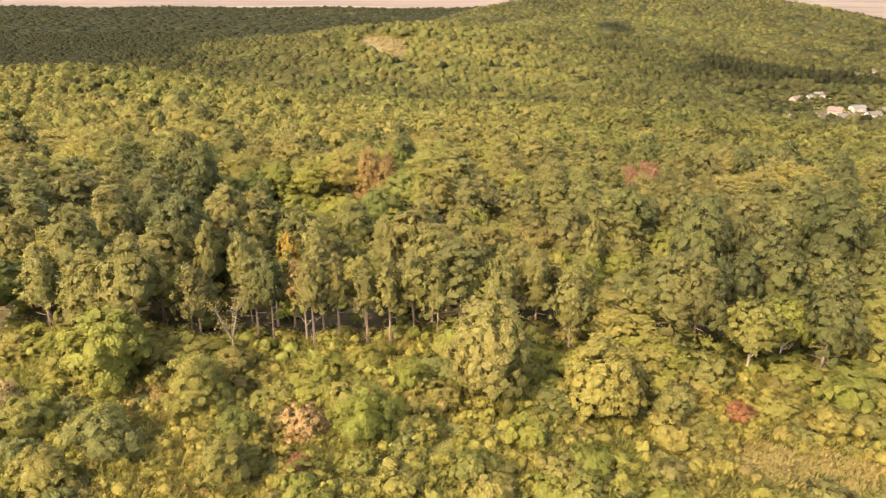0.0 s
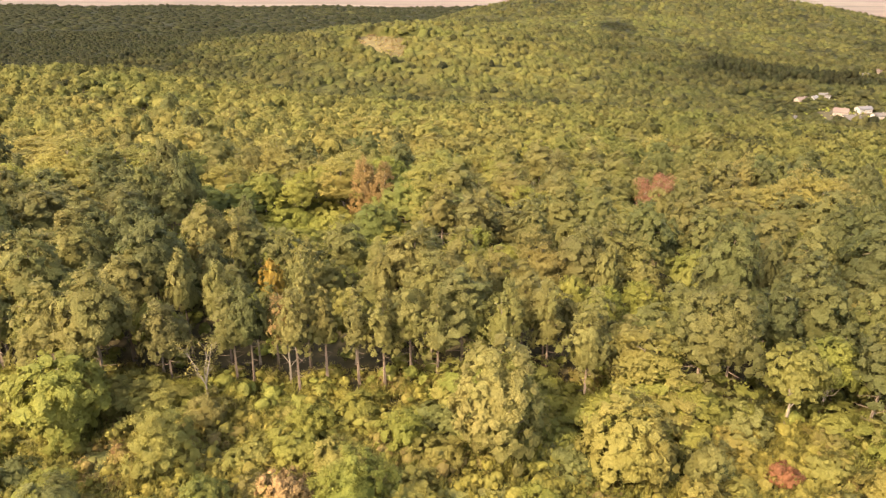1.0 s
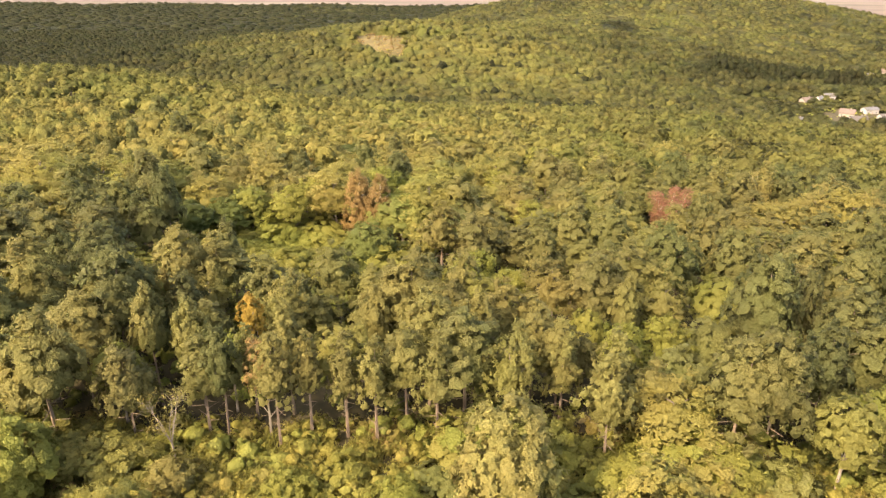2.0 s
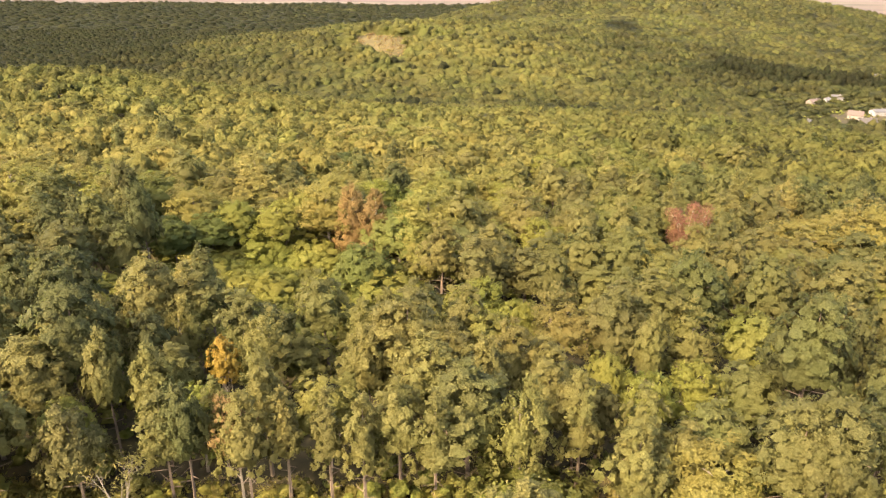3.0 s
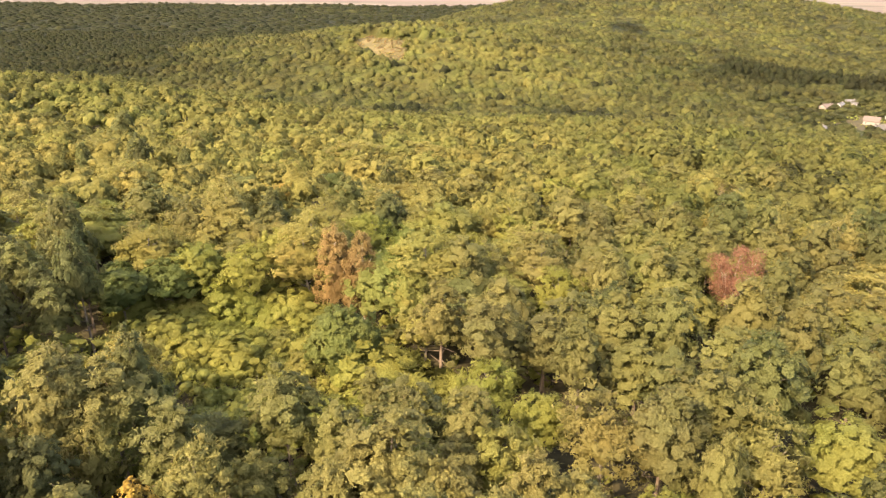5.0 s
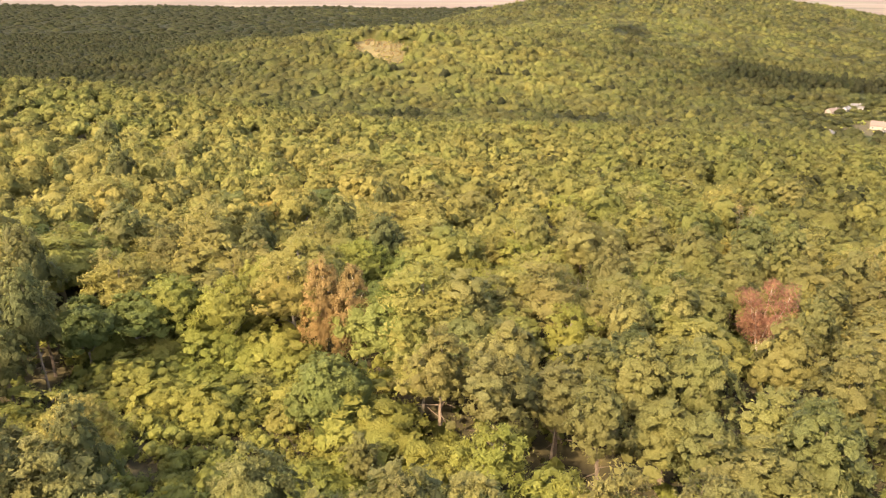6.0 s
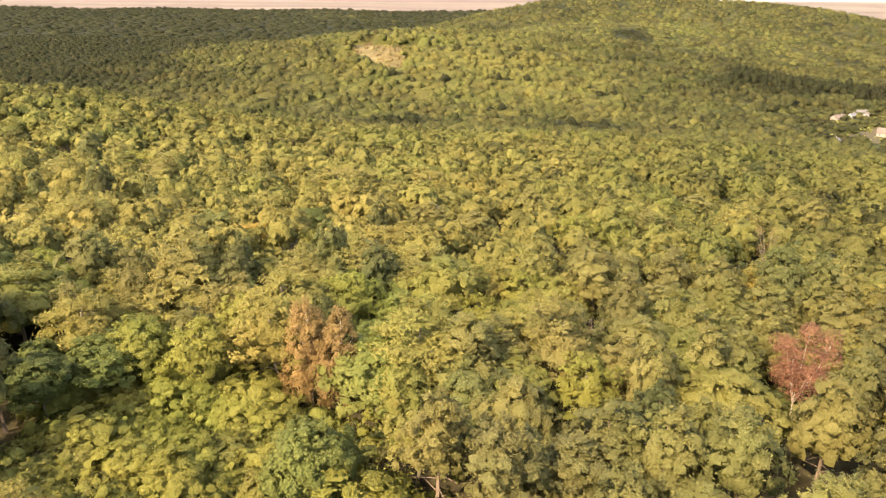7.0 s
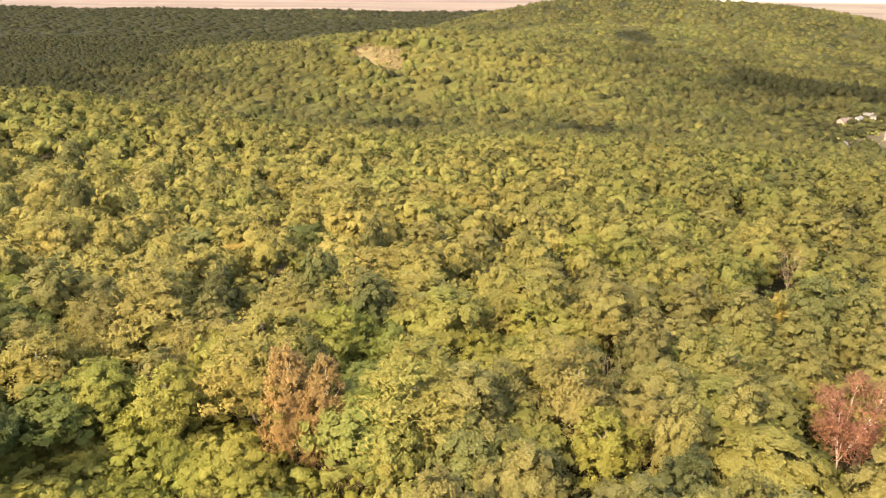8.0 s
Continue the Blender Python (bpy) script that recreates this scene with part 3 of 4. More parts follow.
single(bare_tree("bare_tree", 30, 10.0, 3.0, PALE, GREY_BARK, 500, "thin half-bare tree with bleached stems", "tree"), -29.0, 84.0, 2.2)
single(broad_tree("round_tree", 31, 10.0, 4.8, GREEN, GREY_BARK, 2800, 0.39, 0.0, "round dark green tree beside the glade", lumps=40), -54.0, 162.5, 3.8)
single(broad_tree("round_tree", 32, 9.6, 4.4, GREEN, GREY_BARK, 2600, 0.39, 0.0, "round dark green tree behind the glade", lumps=40), -46.0, 172.5, 3.4)
single(broad_tree("round_tree", 33, 12.0, 4.2, GREEN, GREY_BARK, 2400, 0.39, 0.08, "dark green tree beside the rusty birches"), -8.2, 181.5, 3.2)
single(broad_tree("round_tree", 34, 7.8, 3.0, LIME, GREY_BARK, 1600, 0.34, 0.05, "small fresh green tree in a gap"), 0.9, 180.5, 2.4)

# pines whose trunks show along the edge of the wood
for i, (x, y, h, r) in enumerate([
    (-57.6, 89.6, 15.5, 3.6), (-22.6, 93.5, 14.5, 2.4), (-15.4, 90.4, 15.0, 2.3), (-11.2, 90.8, 14.2, 2.3), (-7.6, 89.2, 15.0, 2.6),
    (-0.6, 88.6, 15.2, 2.7), (14.0, 92.5, 13.8, 2.6), (54.4, 82.6, 13.6, 3.4), (-27.4, 90.6, 14.2, 3.6), (-35.0, 88.0, 14.0, 3.8),
]):
    single(pine_tree("edge_pine", 100 + i, h, r, PINE, 3200, 0.36, 0.14, "tall olive pine with a bare trunk at the wood's edge"), x, y, 2.0)
# the big pines that stand free
for i, (x, y, h, r) in enumerate([(46.5, 137.0, 16.5, 5.2), (45.6, 149.5, 15.5, 5.6), (8.8, 149.0, 14.0, 6.8), (30.0, 146.5, 13.8, 4.2), (56.0, 134.0, 15.5, 4.8)]):
    single(pine_tree("wide_pine", 120 + i, h, r, PINE, 8000, 0.32, 0.1, "broad spreading olive pine rising over its neighbours"), x, y, r * 0.85)
for i, (x, y, h, r) in enumerate([(-64.0, 154.0, 17.5, 4.2), (-60.2, 159.0, 16.5, 4.0), (-68.5, 149.0, 17.0, 4.2), (-72.0, 115.0, 16.5, 4.2), (-75.0, 157.0, 16.5, 4.0), (-79.0, 146.0, 17.0, 4.2), (-62.0, 143.0, 16.0, 3.8), (-56.0, 155.5, 15.5, 3.6), (-58.5, 149.0, 15.5, 3.8), (-70.5, 160.0, 16.0, 3.8), (-84.0, 152.0, 16.0, 4.0), (-66.0, 164.0, 15.5, 3.6)]):
    single(pine_tree("dark_pine", 140 + i, h, r, DARK_PINE, 3000, 0.44, 0.1, "dark dense pine with layered boughs"), x, y, 2.8)

# ---------------------------------------------------------------- shrubs of the meadow edge
SHRUB_MATS = {"lime": LIME, "broad": BROAD, "pale": PALE, "grey": GREY, "brown": BROWN, "red": DULL_RED, "green": GREEN, "birch": BIRCH}
SHRUB_WORDS = {
    "lime": "bright yellow-green shrub on the overgrown meadow", "broad": "olive-green leafy shrub on the overgrown meadow", "pale": "pale straw-olive shrub with dry twigs",
    "grey": "soft grey-green willow shrub on the meadow", "brown": "withered brown shrub among green ones", "red": "small dark red shrub in the scrub",
    "green": "dark green dense shrub in the scrub", "birch": "ochre-yellow shrub on the overgrown meadow",
}
for i, (kind, x, y, h, r) in enumerate([
    ("lime", -9.0, 65.0, 8.2, 4.6), ("lime", -15.5, 78.5, 4.6, 4.0), ("lime", -4.5, 77.0, 4.4, 3.6), ("broad", -22.0, 57.5, 6.0, 4.0),
    ("grey", -37.0, 62.5, 6.0, 5.0), ("broad", -30.0, 72.5, 7.4, 5.0), ("brown", -16.0, 66.5, 4.0, 3.2), ("red", -15.6, 58.6, 2.6, 2.2),
    ("grey", 28.0, 71.5, 5.4, 3.6), ("red", 36.4, 70.6, 3.0, 2.2), ("lime", 10.0, 64.5, 3.8, 3.6), ("birch", -40.5, 56.5, 5.0, 3.8),
    ("broad", -48.0, 66.0, 5.0, 4.2), ("lime", -52.0, 58.0, 4.6, 3.8), ("brown", -55.0, 72.0, 4.2, 4.0), ("green", -23.5, 65.0, 5.0, 3.0),
    ("lime", 16.0, 60.0, 3.2, 3.2), ("broad", 3.0, 58.5, 3.6, 3.4), ("birch", -4.0, 56.0, 3.4, 3.2), ("pale", 24.0, 58.0, 3.0, 3.0),
    ("birch", 46.0, 68.0, 4.2, 3.4), ("lime", 51.0, 73.0, 5.0, 3.6), ("broad", 58.0, 66.0, 4.6, 3.4), ("pale", -27.5, 80.0, 5.0, 3.4),
]):
    single(bush("shrub", 200 + i, h, r, SHRUB_MATS[kind], int(600 + 260 * r * h), 0.21, SHRUB_WORDS[kind], "shrubs of the meadow edge"), x, y, r * 0.8)

# ---------------------------------------------------------------- the wood close by: single trees, copied
rng = np.random.RandomState(77)
KINDS = {}


def kind_of(name, made):
    KINDS[name] = made


OLIVE_PINE = "olive-green pine in the dense wood"
kind_of("pine", [pine_tree("pine_tree", 300 + i, h, r, PINE, per * 130, 0.28, 0.2, OLIVE_PINE, "pines of the wood") for i, (h, r, per) in enumerate([(14, 3.6, 34), (15, 3.8, 36), (13.5, 4.0, 36), (14.5, 3.4, 33), (16, 4.2, 38)])])
kind_of("dark", [pine_tree("dark_pine", 320 + i, h, r, DARK_PINE, 4500, 0.28, 0.2, "dark green pine in the dense wood", "pines of the wood") for i, (h, r) in enumerate([(14, 4.0), (15, 4.2), (13, 3.8)])])
kind_of("broad", [broad_tree("broad_tree", 340 + i, h, r, m, GREY_BARK, 4300, 0.27, 0.24, w, "tree", "broadleaved trees of the wood") for i, (h, r, m, w) in enumerate([
    (13, 4.3, BROAD, "olive broadleaved tree in the wood"), (12, 4.6, BROAD, "olive broadleaved tree in the wood"), (11, 4.0, GREEN, "dark green broadleaved tree in the wood"), (12.5, 4.2, LIME, "yellow-green broadleaved tree in the wood"), (11.5, 4.2, GREY, "grey-green broadleaved tree in the wood")])])
kind_of("birch", [birch_tree("birch_tree", 360 + i, h, r, m, 5200, 0.46, 0.16, w, "birches of the wood", bark=GREY_BARK) for i, (h, r, m, w) in enumerate([
    (14.5, 3.3, BIRCH, "yellowing birch with fine hanging twigs"), (13.5, 3.2, BIRCH, "yellowing birch with fine hanging twigs"), (15, 3.4, PALE, "pale tan birch with thin foliage"), (13, 3.2, LIME, "yellow-green birch in the wood")])])
kind_of("bush", [bush("shrub", 380 + i, h, r, SHRUB_MATS[k], 1900, 0.22, SHRUB_WORDS[k].replace("on the overgrown meadow", "in the undergrowth"), "shrubs of the undergrowth") for i, (k, h, r) in enumerate([
    ("lime", 4.2, 3.4), ("broad", 4.0, 3.2), ("birch", 3.6, 3.2), ("lime", 3.2, 3.0), ("broad", 3.2, 2.8), ("grey", 4.0, 3.2), ("pale", 3.4, 2.8)])])
kind_of("ochre", [broad_tree("broad_tree", 359, 11.5, 5.2, OCHRE, GREY_BARK, 3500, 0.3, 0.1, "round ochre-yellow broadleaved tree in the wood", "tree", "broadleaved trees of the wood")])
kind_of("fresh", [KINDS["bush"][i] for i in (0, 1, 3)])
first = {id(o): True for made in KINDS.values() for o in made}


def free(x, y, r):
    return all((x - a) ** 2 + (y - b) ** 2 > (r + c) ** 2 for a, b, c in taken)


def glade(x, y):
    return ((x + 27) / 13) ** 2 + ((y - 143) / 13) ** 2 < 1 or ((x + 36) / 17) ** 2 + ((y - 153) / 12) ** 2 < 1 or ((x + 17) / 9) ** 2 + ((y - 153) / 8) ** 2 < 1 or ((x - 2) / 5) ** 2 + ((y - 172) / 6) ** 2 < 1


def edge_of_wood(x):
    return 86.0 - 5.5 * (1 / (1 + math.exp(-(x - 24) / 6))) + 1.5 * math.sin(x * 0.21)


def patch(x, y, s=0.02, k=0.0):
    return noise.noise(Vector((x * s, y * s, k)))


def species(x, y):
    p, u = patch(x, y), rng.rand()
    if y < 150:
        if x < -38:
            return "dark" if u < 0.08 + 0.4 * p else ("pine" if u < 0.8 else "broad")
        if x > 14 and u < min(0.65, 0.1 + 0.014 * (x - 14)):
            return "dark"
        return "pine" if u < 0.82 + 0.4 * p else ("broad" if u < 0.95 else "birch")
    if x > 18:
        if x > 45 and u < 0.3:
            return "dark"
        return "pine" if u < 0.55 + 0.6 * p else ("birch" if u < 0.8 else "broad")
    return "birch" if u < 0.55 + 0.5 * p else ("broad" if u < 0.82 else ("pine" if u < 0.95 else "dark"))


WIDER = {"pine": 1.28, "dark": 1.25, "broad": 1.25, "birch": 1.38, "bush": 1.2, "fresh": 1.3}


def put_kind(name, x, y, scale, tall=1.0):
    made = KINDS[name]
    ob = made[rng.randint(len(made))]
    sz = scale * tall * rng.uniform(0.9, 1.1)
    m = pose(x, y, at_ground(x, y) - 0.05, rng.normal() * 1.5, rng.normal() * 1.5, rng.uniform(0, 360)) @ Matrix.Diagonal((scale * WIDER.get(name, 1.0), scale * WIDER.get(name, 1.0), sz, 1))
    if first.pop(id(ob), None):
        ob.matrix_basis = m
    else:
        copy_thing(ob, m)


def plant(made, x, y, tall, wide):
    """A tree of the given height and crown radius, as a copy of one of its kind."""
    ob = made[rng.randint(len(made))]
    h, r = SIZES[ob.name]
    k = 1.12 * wide / r
    m = pose(x, y, at_ground(x, y) - 0.05, rng.normal() * 1.5, rng.normal() * 1.5, rng.uniform(0, 360)) @ Matrix.Diagonal((k, k, tall * rng.uniform(0.93, 1.07) / h, 1))
    if first.pop(id(ob), None):
        ob.matrix_basis = m
    else:
        copy_thing(ob, m)
    mark(x, y, wide * 0.62)


# trees of the wood at their places: east, north, crown radius
STANDS = [
    (KINDS["dark"], 16.0, [(-25, 89.9, 2.7), (-34.3, 105.7, 3.4), (48.5, 106.2, 2.8), (47.8, 112.9, 3.1), (-32.3, 121.5, 4.1), (-51.4, 122.5, 4.9), (-41.8, 122.9, 4.2), (-52.5, 148.3, 3.4), (52.7, 156.1, 4.5), (-62.9, 167.6, 4.4)]),
    (KINDS["dark"], 14.5, [(68.7, 175.3, 5), (-35, 188.9, 4.4), (-36, 196.4, 4.4), (-20.2, 204.8, 2.7), (-14.5, 226.9, 3.5), (-74.2, 248.1, 4), (-102.4, 248.3, 3.3), (-87.1, 249.8, 4.6), (51.8, 267.3, 5.5), (-112.1, 295.6, 5), (104.1, 305, 5.5)]),
    (KINDS["broad"][2:3], 11.0, [(-51.7, 157.8, 4.8), (-46.2, 163.4, 4.1), (-9.1, 172.2, 3.8), (-33.1, 182.4, 3.4), (-31.1, 238.6, 4.5)]),
    (KINDS["broad"][3:4], 12.0, [(-37.9, 92.3, 3.2), (19.4, 105.1, 3.1), (11.2, 121.8, 4.2), (-2, 171.5, 4), (7, 174.6, 5), (-76.3, 200, 6), (-27.8, 216.4, 3.3)]),
    (KINDS["birch"][:2], 14.5, [(-37.2, 128.3, 4), (-52, 170.5, 4.4), (15.5, 173.8, 4.6), (-41, 182.5, 5.6), (8.1, 191.5, 5.2), (14.9, 199.2, 5), (70.7, 200.8, 4.4), (46.4, 211.6, 4.8), (-11, 213.5, 6), (-81.1, 226.3, 6), (71.8, 237.4, 4.4), (-28.3, 271.5, 6.4), (-4.1, 280.5, 6.6)]),
    (KINDS["birch"][2:3], 14.5, [(7.9, 90.5, 3.2), (-21.9, 105.3, 3.4), (-32.5, 110.1, 2.6), (31.8, 112.2, 4.1), (16.8, 115.6, 4.2), (38.9, 173.2, 4.7), (-24.2, 192.5, 4.7), (-55.3, 192.5, 5.6), (49, 233.6, 6), (-111.6, 273.4, 6), (-84.5, 278.2, 5.4)]),
    (KINDS["birch"][3:4], 13.0, [(22.8, 99.5, 3), (29.6, 103.3, 3.3), (-2.8, 110.5, 3.3), (5.2, 127.6, 4.2), (18.9, 156.8, 4.2), (-32.4, 163.5, 4.4), (30.9, 229.7, 6), (-102.3, 299.3, 6.5)]),
    (KINDS["broad"][:2], 13.0, [(-12.3, 96.4, 4.2), (5.8, 111.5, 3.6), (42.1, 116.2, 5), (-5.3, 154.9, 3.7), (-26.4, 170, 4.4)]),
    (KINDS["broad"][4:5], 11.5, [(28.1, 93.9, 3.8), (38.7, 95.2, 4.2), (35.7, 104, 4.3), (-52.5, 230.8, 6.3)]),
    (KINDS["ochre"], 11.5, [(61.2, 203.7, 6), (-41.7, 222.6, 5.2)]),
    (KINDS["pine"], 15.0, [(-18.7, 88.6, 2.9), (20.6, 91.4, 3.1), (-4.2, 92.2, 3.7), (14.1, 95.3, 3.2), (-18.5, 95.3, 3), (-35.6, 97.2, 3), (3.8, 99, 3.8), (-30, 96.8, 3.1), (-8.6, 102.9, 3.3), (12.1, 103.9, 4), (25.2, 108.4, 3.2), (-47.6, 109, 3.6), (-41.4, 109.1, 3.6), (-21.6, 114.2, 3.8), (-9.9, 114.9, 3.5), (-15.7, 117.2, 3.9)]),
    (KINDS["pine"], 15.0, [(57.1, 121.4, 3.4), (17.1, 130.4, 3.9), (6, 136.5, 4.5), (23.5, 139.5, 5.6), (25.6, 155.6, 4.2), (35.2, 161.2, 4.3), (47.6, 176.9, 4.1), (35.3, 185.9, 5.2), (26.2, 196.9, 4.2), (7, 231.2, 5.8), (-4.1, 234.8, 6.3), (92, 244.7, 6.3), (22.1, 246.7, 5.7), (69, 260.9, 5.5), (-51.8, 274.1, 5.2)]),
]
for made, tall, places in STANDS:
    for x, y, wide in places:
        plant(made, x, y, tall, wide)

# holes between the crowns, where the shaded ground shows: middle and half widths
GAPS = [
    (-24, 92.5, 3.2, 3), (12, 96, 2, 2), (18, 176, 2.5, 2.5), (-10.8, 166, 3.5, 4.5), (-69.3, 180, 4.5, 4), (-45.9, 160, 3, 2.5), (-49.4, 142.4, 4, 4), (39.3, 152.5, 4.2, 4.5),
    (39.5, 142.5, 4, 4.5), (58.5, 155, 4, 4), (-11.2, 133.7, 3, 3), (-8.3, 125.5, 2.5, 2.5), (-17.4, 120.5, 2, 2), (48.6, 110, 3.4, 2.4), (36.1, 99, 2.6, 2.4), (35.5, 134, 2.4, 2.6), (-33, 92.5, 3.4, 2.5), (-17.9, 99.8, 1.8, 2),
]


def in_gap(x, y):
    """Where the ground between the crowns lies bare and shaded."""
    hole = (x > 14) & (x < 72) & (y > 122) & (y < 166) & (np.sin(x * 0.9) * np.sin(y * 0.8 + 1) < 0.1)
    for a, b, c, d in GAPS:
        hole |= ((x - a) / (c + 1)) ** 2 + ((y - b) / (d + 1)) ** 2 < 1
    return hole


def young(x, y):
    """Low regrowth south of the glade."""
    return ((x + 28) / 34) ** 2 + ((y - 131) / 14) ** 2 < 1


def tall_pines(x, y):
    """Where the old, wide pines stand, with dark ground between them."""
    return 6 < x < 75 and 112 < y < 168


NEAR_END = 196.0
y = 80.0
row = 0
while y < NEAR_END:
    half = 0.665 * y + 7
    step = 6.5
    x = -half + (row % 2) * step / 2
    while x < half:
        px, py = x + rng.uniform(-1.9, 1.9), y + rng.uniform(-1.9, 1.9)
        # what the walk has already left behind at the sides stays thin
        if py > edge_of_wood(px) and not glade(px, py) and all(((px - a) / c) ** 2 + ((py - b) / d) ** 2 > 1 for a, b, c, d in GAPS) and free(px, py, 2.5 if tall_pines(px, py) else 1.8):
            name = species(px, py)
            if young(px, py) and rng.rand() < 0.75:
                put_kind("fresh", px, py, rng.uniform(0.9, 1.4))
                mark(px, py, 1.0)
                x += step
                continue
            old = tall_pines(px, py)
            put_kind(name, px, py, rng.uniform(1.12, 1.36) if old else rng.uniform(0.74, 1.26) * (0.6 if young(px, py) else 1.0), 0.84 if old else 1.0)
            mark(px, py, 2.7 if old else 0.6)
        x += step
    y += step * 0.88
    row += 1

# bushes along the wood's edge
x = -66.0
while x < 66:
    if not -25 < x < 2 and free(x, edge_of_wood(x) - 0.5, 1.2):
        put_kind("bush", x, edge_of_wood(x) - rng.uniform(-1.5, 1.5), rng.uniform(1.0, 1.5))
    x += rng.uniform(2.4, 3.6)
# shrubs under the trees on the far side of the glade
x = -52.0
while x < -24:
    put_kind("fresh", x, 163.5 + 2.5 * math.sin(x * 0.5), rng.uniform(0.8, 1.15))
    x += rng.uniform(2.6, 3.6)
# low scrub: the meadow in front of the wood and the glade
count = 0
for i in range(900):
    if i % 4 == 0:
        px, py = -35 + rng.uniform(-15, 15), 155 + rng.uniform(-12, 12)
        ok = glade(px, py)
    else:
        px, py = rng.uniform(-68, 68), rng.uniform(42, 86)
        dry = ((px - 39 - 0.6 * (61 - py)) / 8.5) ** 2 + ((py - 60) / 5.5) ** 2 < 1
        ok = py < edge_of_wood(px) and abs(px) < 0.7 * py + 12 and not dry
    if ok and free(px, py, 0.7) and count < 130:
        put_kind("fresh" if i % 4 == 0 else "bush", px, py, rng.uniform(0.4, 0.8))
        mark(px, py, 1.0)
        count += 1

# ---------------------------------------------------------------- grass and herbs
def grass_tufts(seed, n, x0, x1, y0, y1, tall, width, keep):
    rng = np.random.RandomState(seed)
    x, y = rng.uniform(x0, x1, n), rng.uniform(y0, y1, n)
    ok = keep(x, y)
    x, y = x[ok], y[ok]
    z = height(x, y)
    n = len(x)
    a = rng.uniform(0, 6.283, n)
    h = tall * rng.uniform(0.5, 1.3, n)
    lean = rng.normal(size=(n, 2)) * 0.3 * h[:, None] + np.stack([0.25 * h, 0.1 * h], -1)
    base = np.stack([x, y, z - 0.05], -1)
    w = np.stack([np.cos(a), np.sin(a), np.zeros(n)], -1) * (width * rng.uniform(0.5, 1.3, n))[:, None]
    top = base + np.stack([lean[:, 0], lean[:, 1], h], -1)
    mid = base * 0.45 + top * 0.55 + np.stack([-lean[:, 0] * 0.15, -lean[:, 1] * 0.15, 0.1 * h], -1)
    flip = (np.cross(top - base, w)[:, 2] < 0)[:, None]
    w = np.where(flip, -w, w)
    return as_piece([base - w * 0.5, mid - w, top, mid + w], unit(np.array([0, 0, 1.0]) + 0.35 * rng.normal(size=(n, 3))))


def noise_at(x, y, s, k):
    return np.array([noise.noise(Vector((a * s, b * s, k))) for a, b in zip(x, y)])


def stuff_mesh(name, piece, material, tint=None):
    me = quad_mesh(name, piece[0], piece[1], material, piece[2], piece[3])
    if tint is not None:
        me.attributes.new("tint", "FLOAT", "POINT").data.foreach_set("value", tint.astype(np.float32))
    return me


def scrub(name, seed, n, x0, x1, y0, y1, keep, bias, label, sprays=26, big=1.0, least=0.02, mix=0.8, tufts=9, leafmat=SCRUB):
    """Brambles, nettles and tall herbs: a rolling cover of low leafy mounds."""
    rng = np.random.RandomState(seed)
    x, y = rng.uniform(x0, x1, n), rng.uniform(y0, y1, n)
    ok = keep(x, y)
    x, y = x[ok], y[ok]
    r = rng.uniform(0.8, 2.1, len(x)) * big
    c = np.stack([x, y, height(x, y) + r * rng.uniform(0.0, 0.65, len(x))], -1)
    t = np.array([noise.noise(Vector((a * 0.09, b * 0.09, 5.0))) for a, b in zip(x, y)]) * mix + bias + rng.normal(size=len(x)) * 0.1
    t = np.clip(t, least, 1)
    piece, owner = crowns(rng, c, r, r * 0.8, 8, sprays, 0.24, 0.35, 0.55, 1.0, 0.0, (6, 3), 0.4, 0.4, brush=1.2, lowest=1.7, core=0.6, tufts=tufts, tuft=0.28, fill=0.45)
    ob = new(name, stuff_mesh(name, piece, leafmat, t[owner]))
    return tagged(ob, label, "scrub", kind="stuff")


def is_dry(x, y):
    return ((x - 39 - 0.6 * (61 - y)) / 8.5) ** 2 + ((y - 60) / 5.5) ** 2 < 1 + 0.5 * np.sin(x * 0.9) * np.sin(y * 1.1)


dry_grass = new("dry_grass", stuff_mesh("dry_grass", grass_tufts(1, 60000, 24, 56, 52, 68, 0.8, 0.09, is_dry), STRAW))
tagged(dry_grass, "tall dry straw-coloured grass on the open meadow", "grass", kind="stuff")
herbs = new("meadow_herbs", stuff_mesh("meadow_herbs", grass_tufts(2, 150000, -66, 66, 46, 90, 1.3, 0.075, lambda x, y: (np.abs(x) < 0.68 * y + 8) & (noise_at(x, y, 0.13, 2.0) > -0.05) & (~is_dry(x, y) | (np.sin(x * 1.7 + y) * np.sin(y * 2.3 - x) > 0.55))), HERB))
tagged(herbs, "tall yellow-green herbs and nettles between the shrubs", "herbs", kind="stuff")
glade_herbs = new("glade_herbs", stuff_mesh("glade_herbs", grass_tufts(3, 10000, -55, 10, 138, 182, 1.0, 0.24, lambda x, y: (((x + 36) / 18) ** 2 + ((y - 154) / 14) ** 2 < 1) | (((x + 17) / 10) ** 2 + ((y - 153) / 9) ** 2 < 1) | (((x - 2) / 6) ** 2 + ((y - 172) / 8) ** 2 < 1)), LIME))
tagged(glade_herbs, "bright green herbs covering the glade", "herbs", kind="stuff")
scrub("meadow_scrub", 71, 3000, -62, 62, 42, 93, lambda x, y: (~is_dry(x, y)) & (np.abs(x) < 0.68 * y + 8), 0.50, "rolling scrub of brambles and tall yellow-green herbs", 130, mix=0.45, least=0.15)
scrub("overgrown_meadow", 75, 1100, -90, 90, -50, 46, lambda x, y: np.sin(x * 0.11 + 1) + np.sin(y * 0.13) + 0.6 * np.sin(x * 0.31 - y * 0.2) > -1.2, 0.45, "low scrub and herbs on the open meadow", 16, tufts=6, big=1.6, least=0.3, mix=0.4)
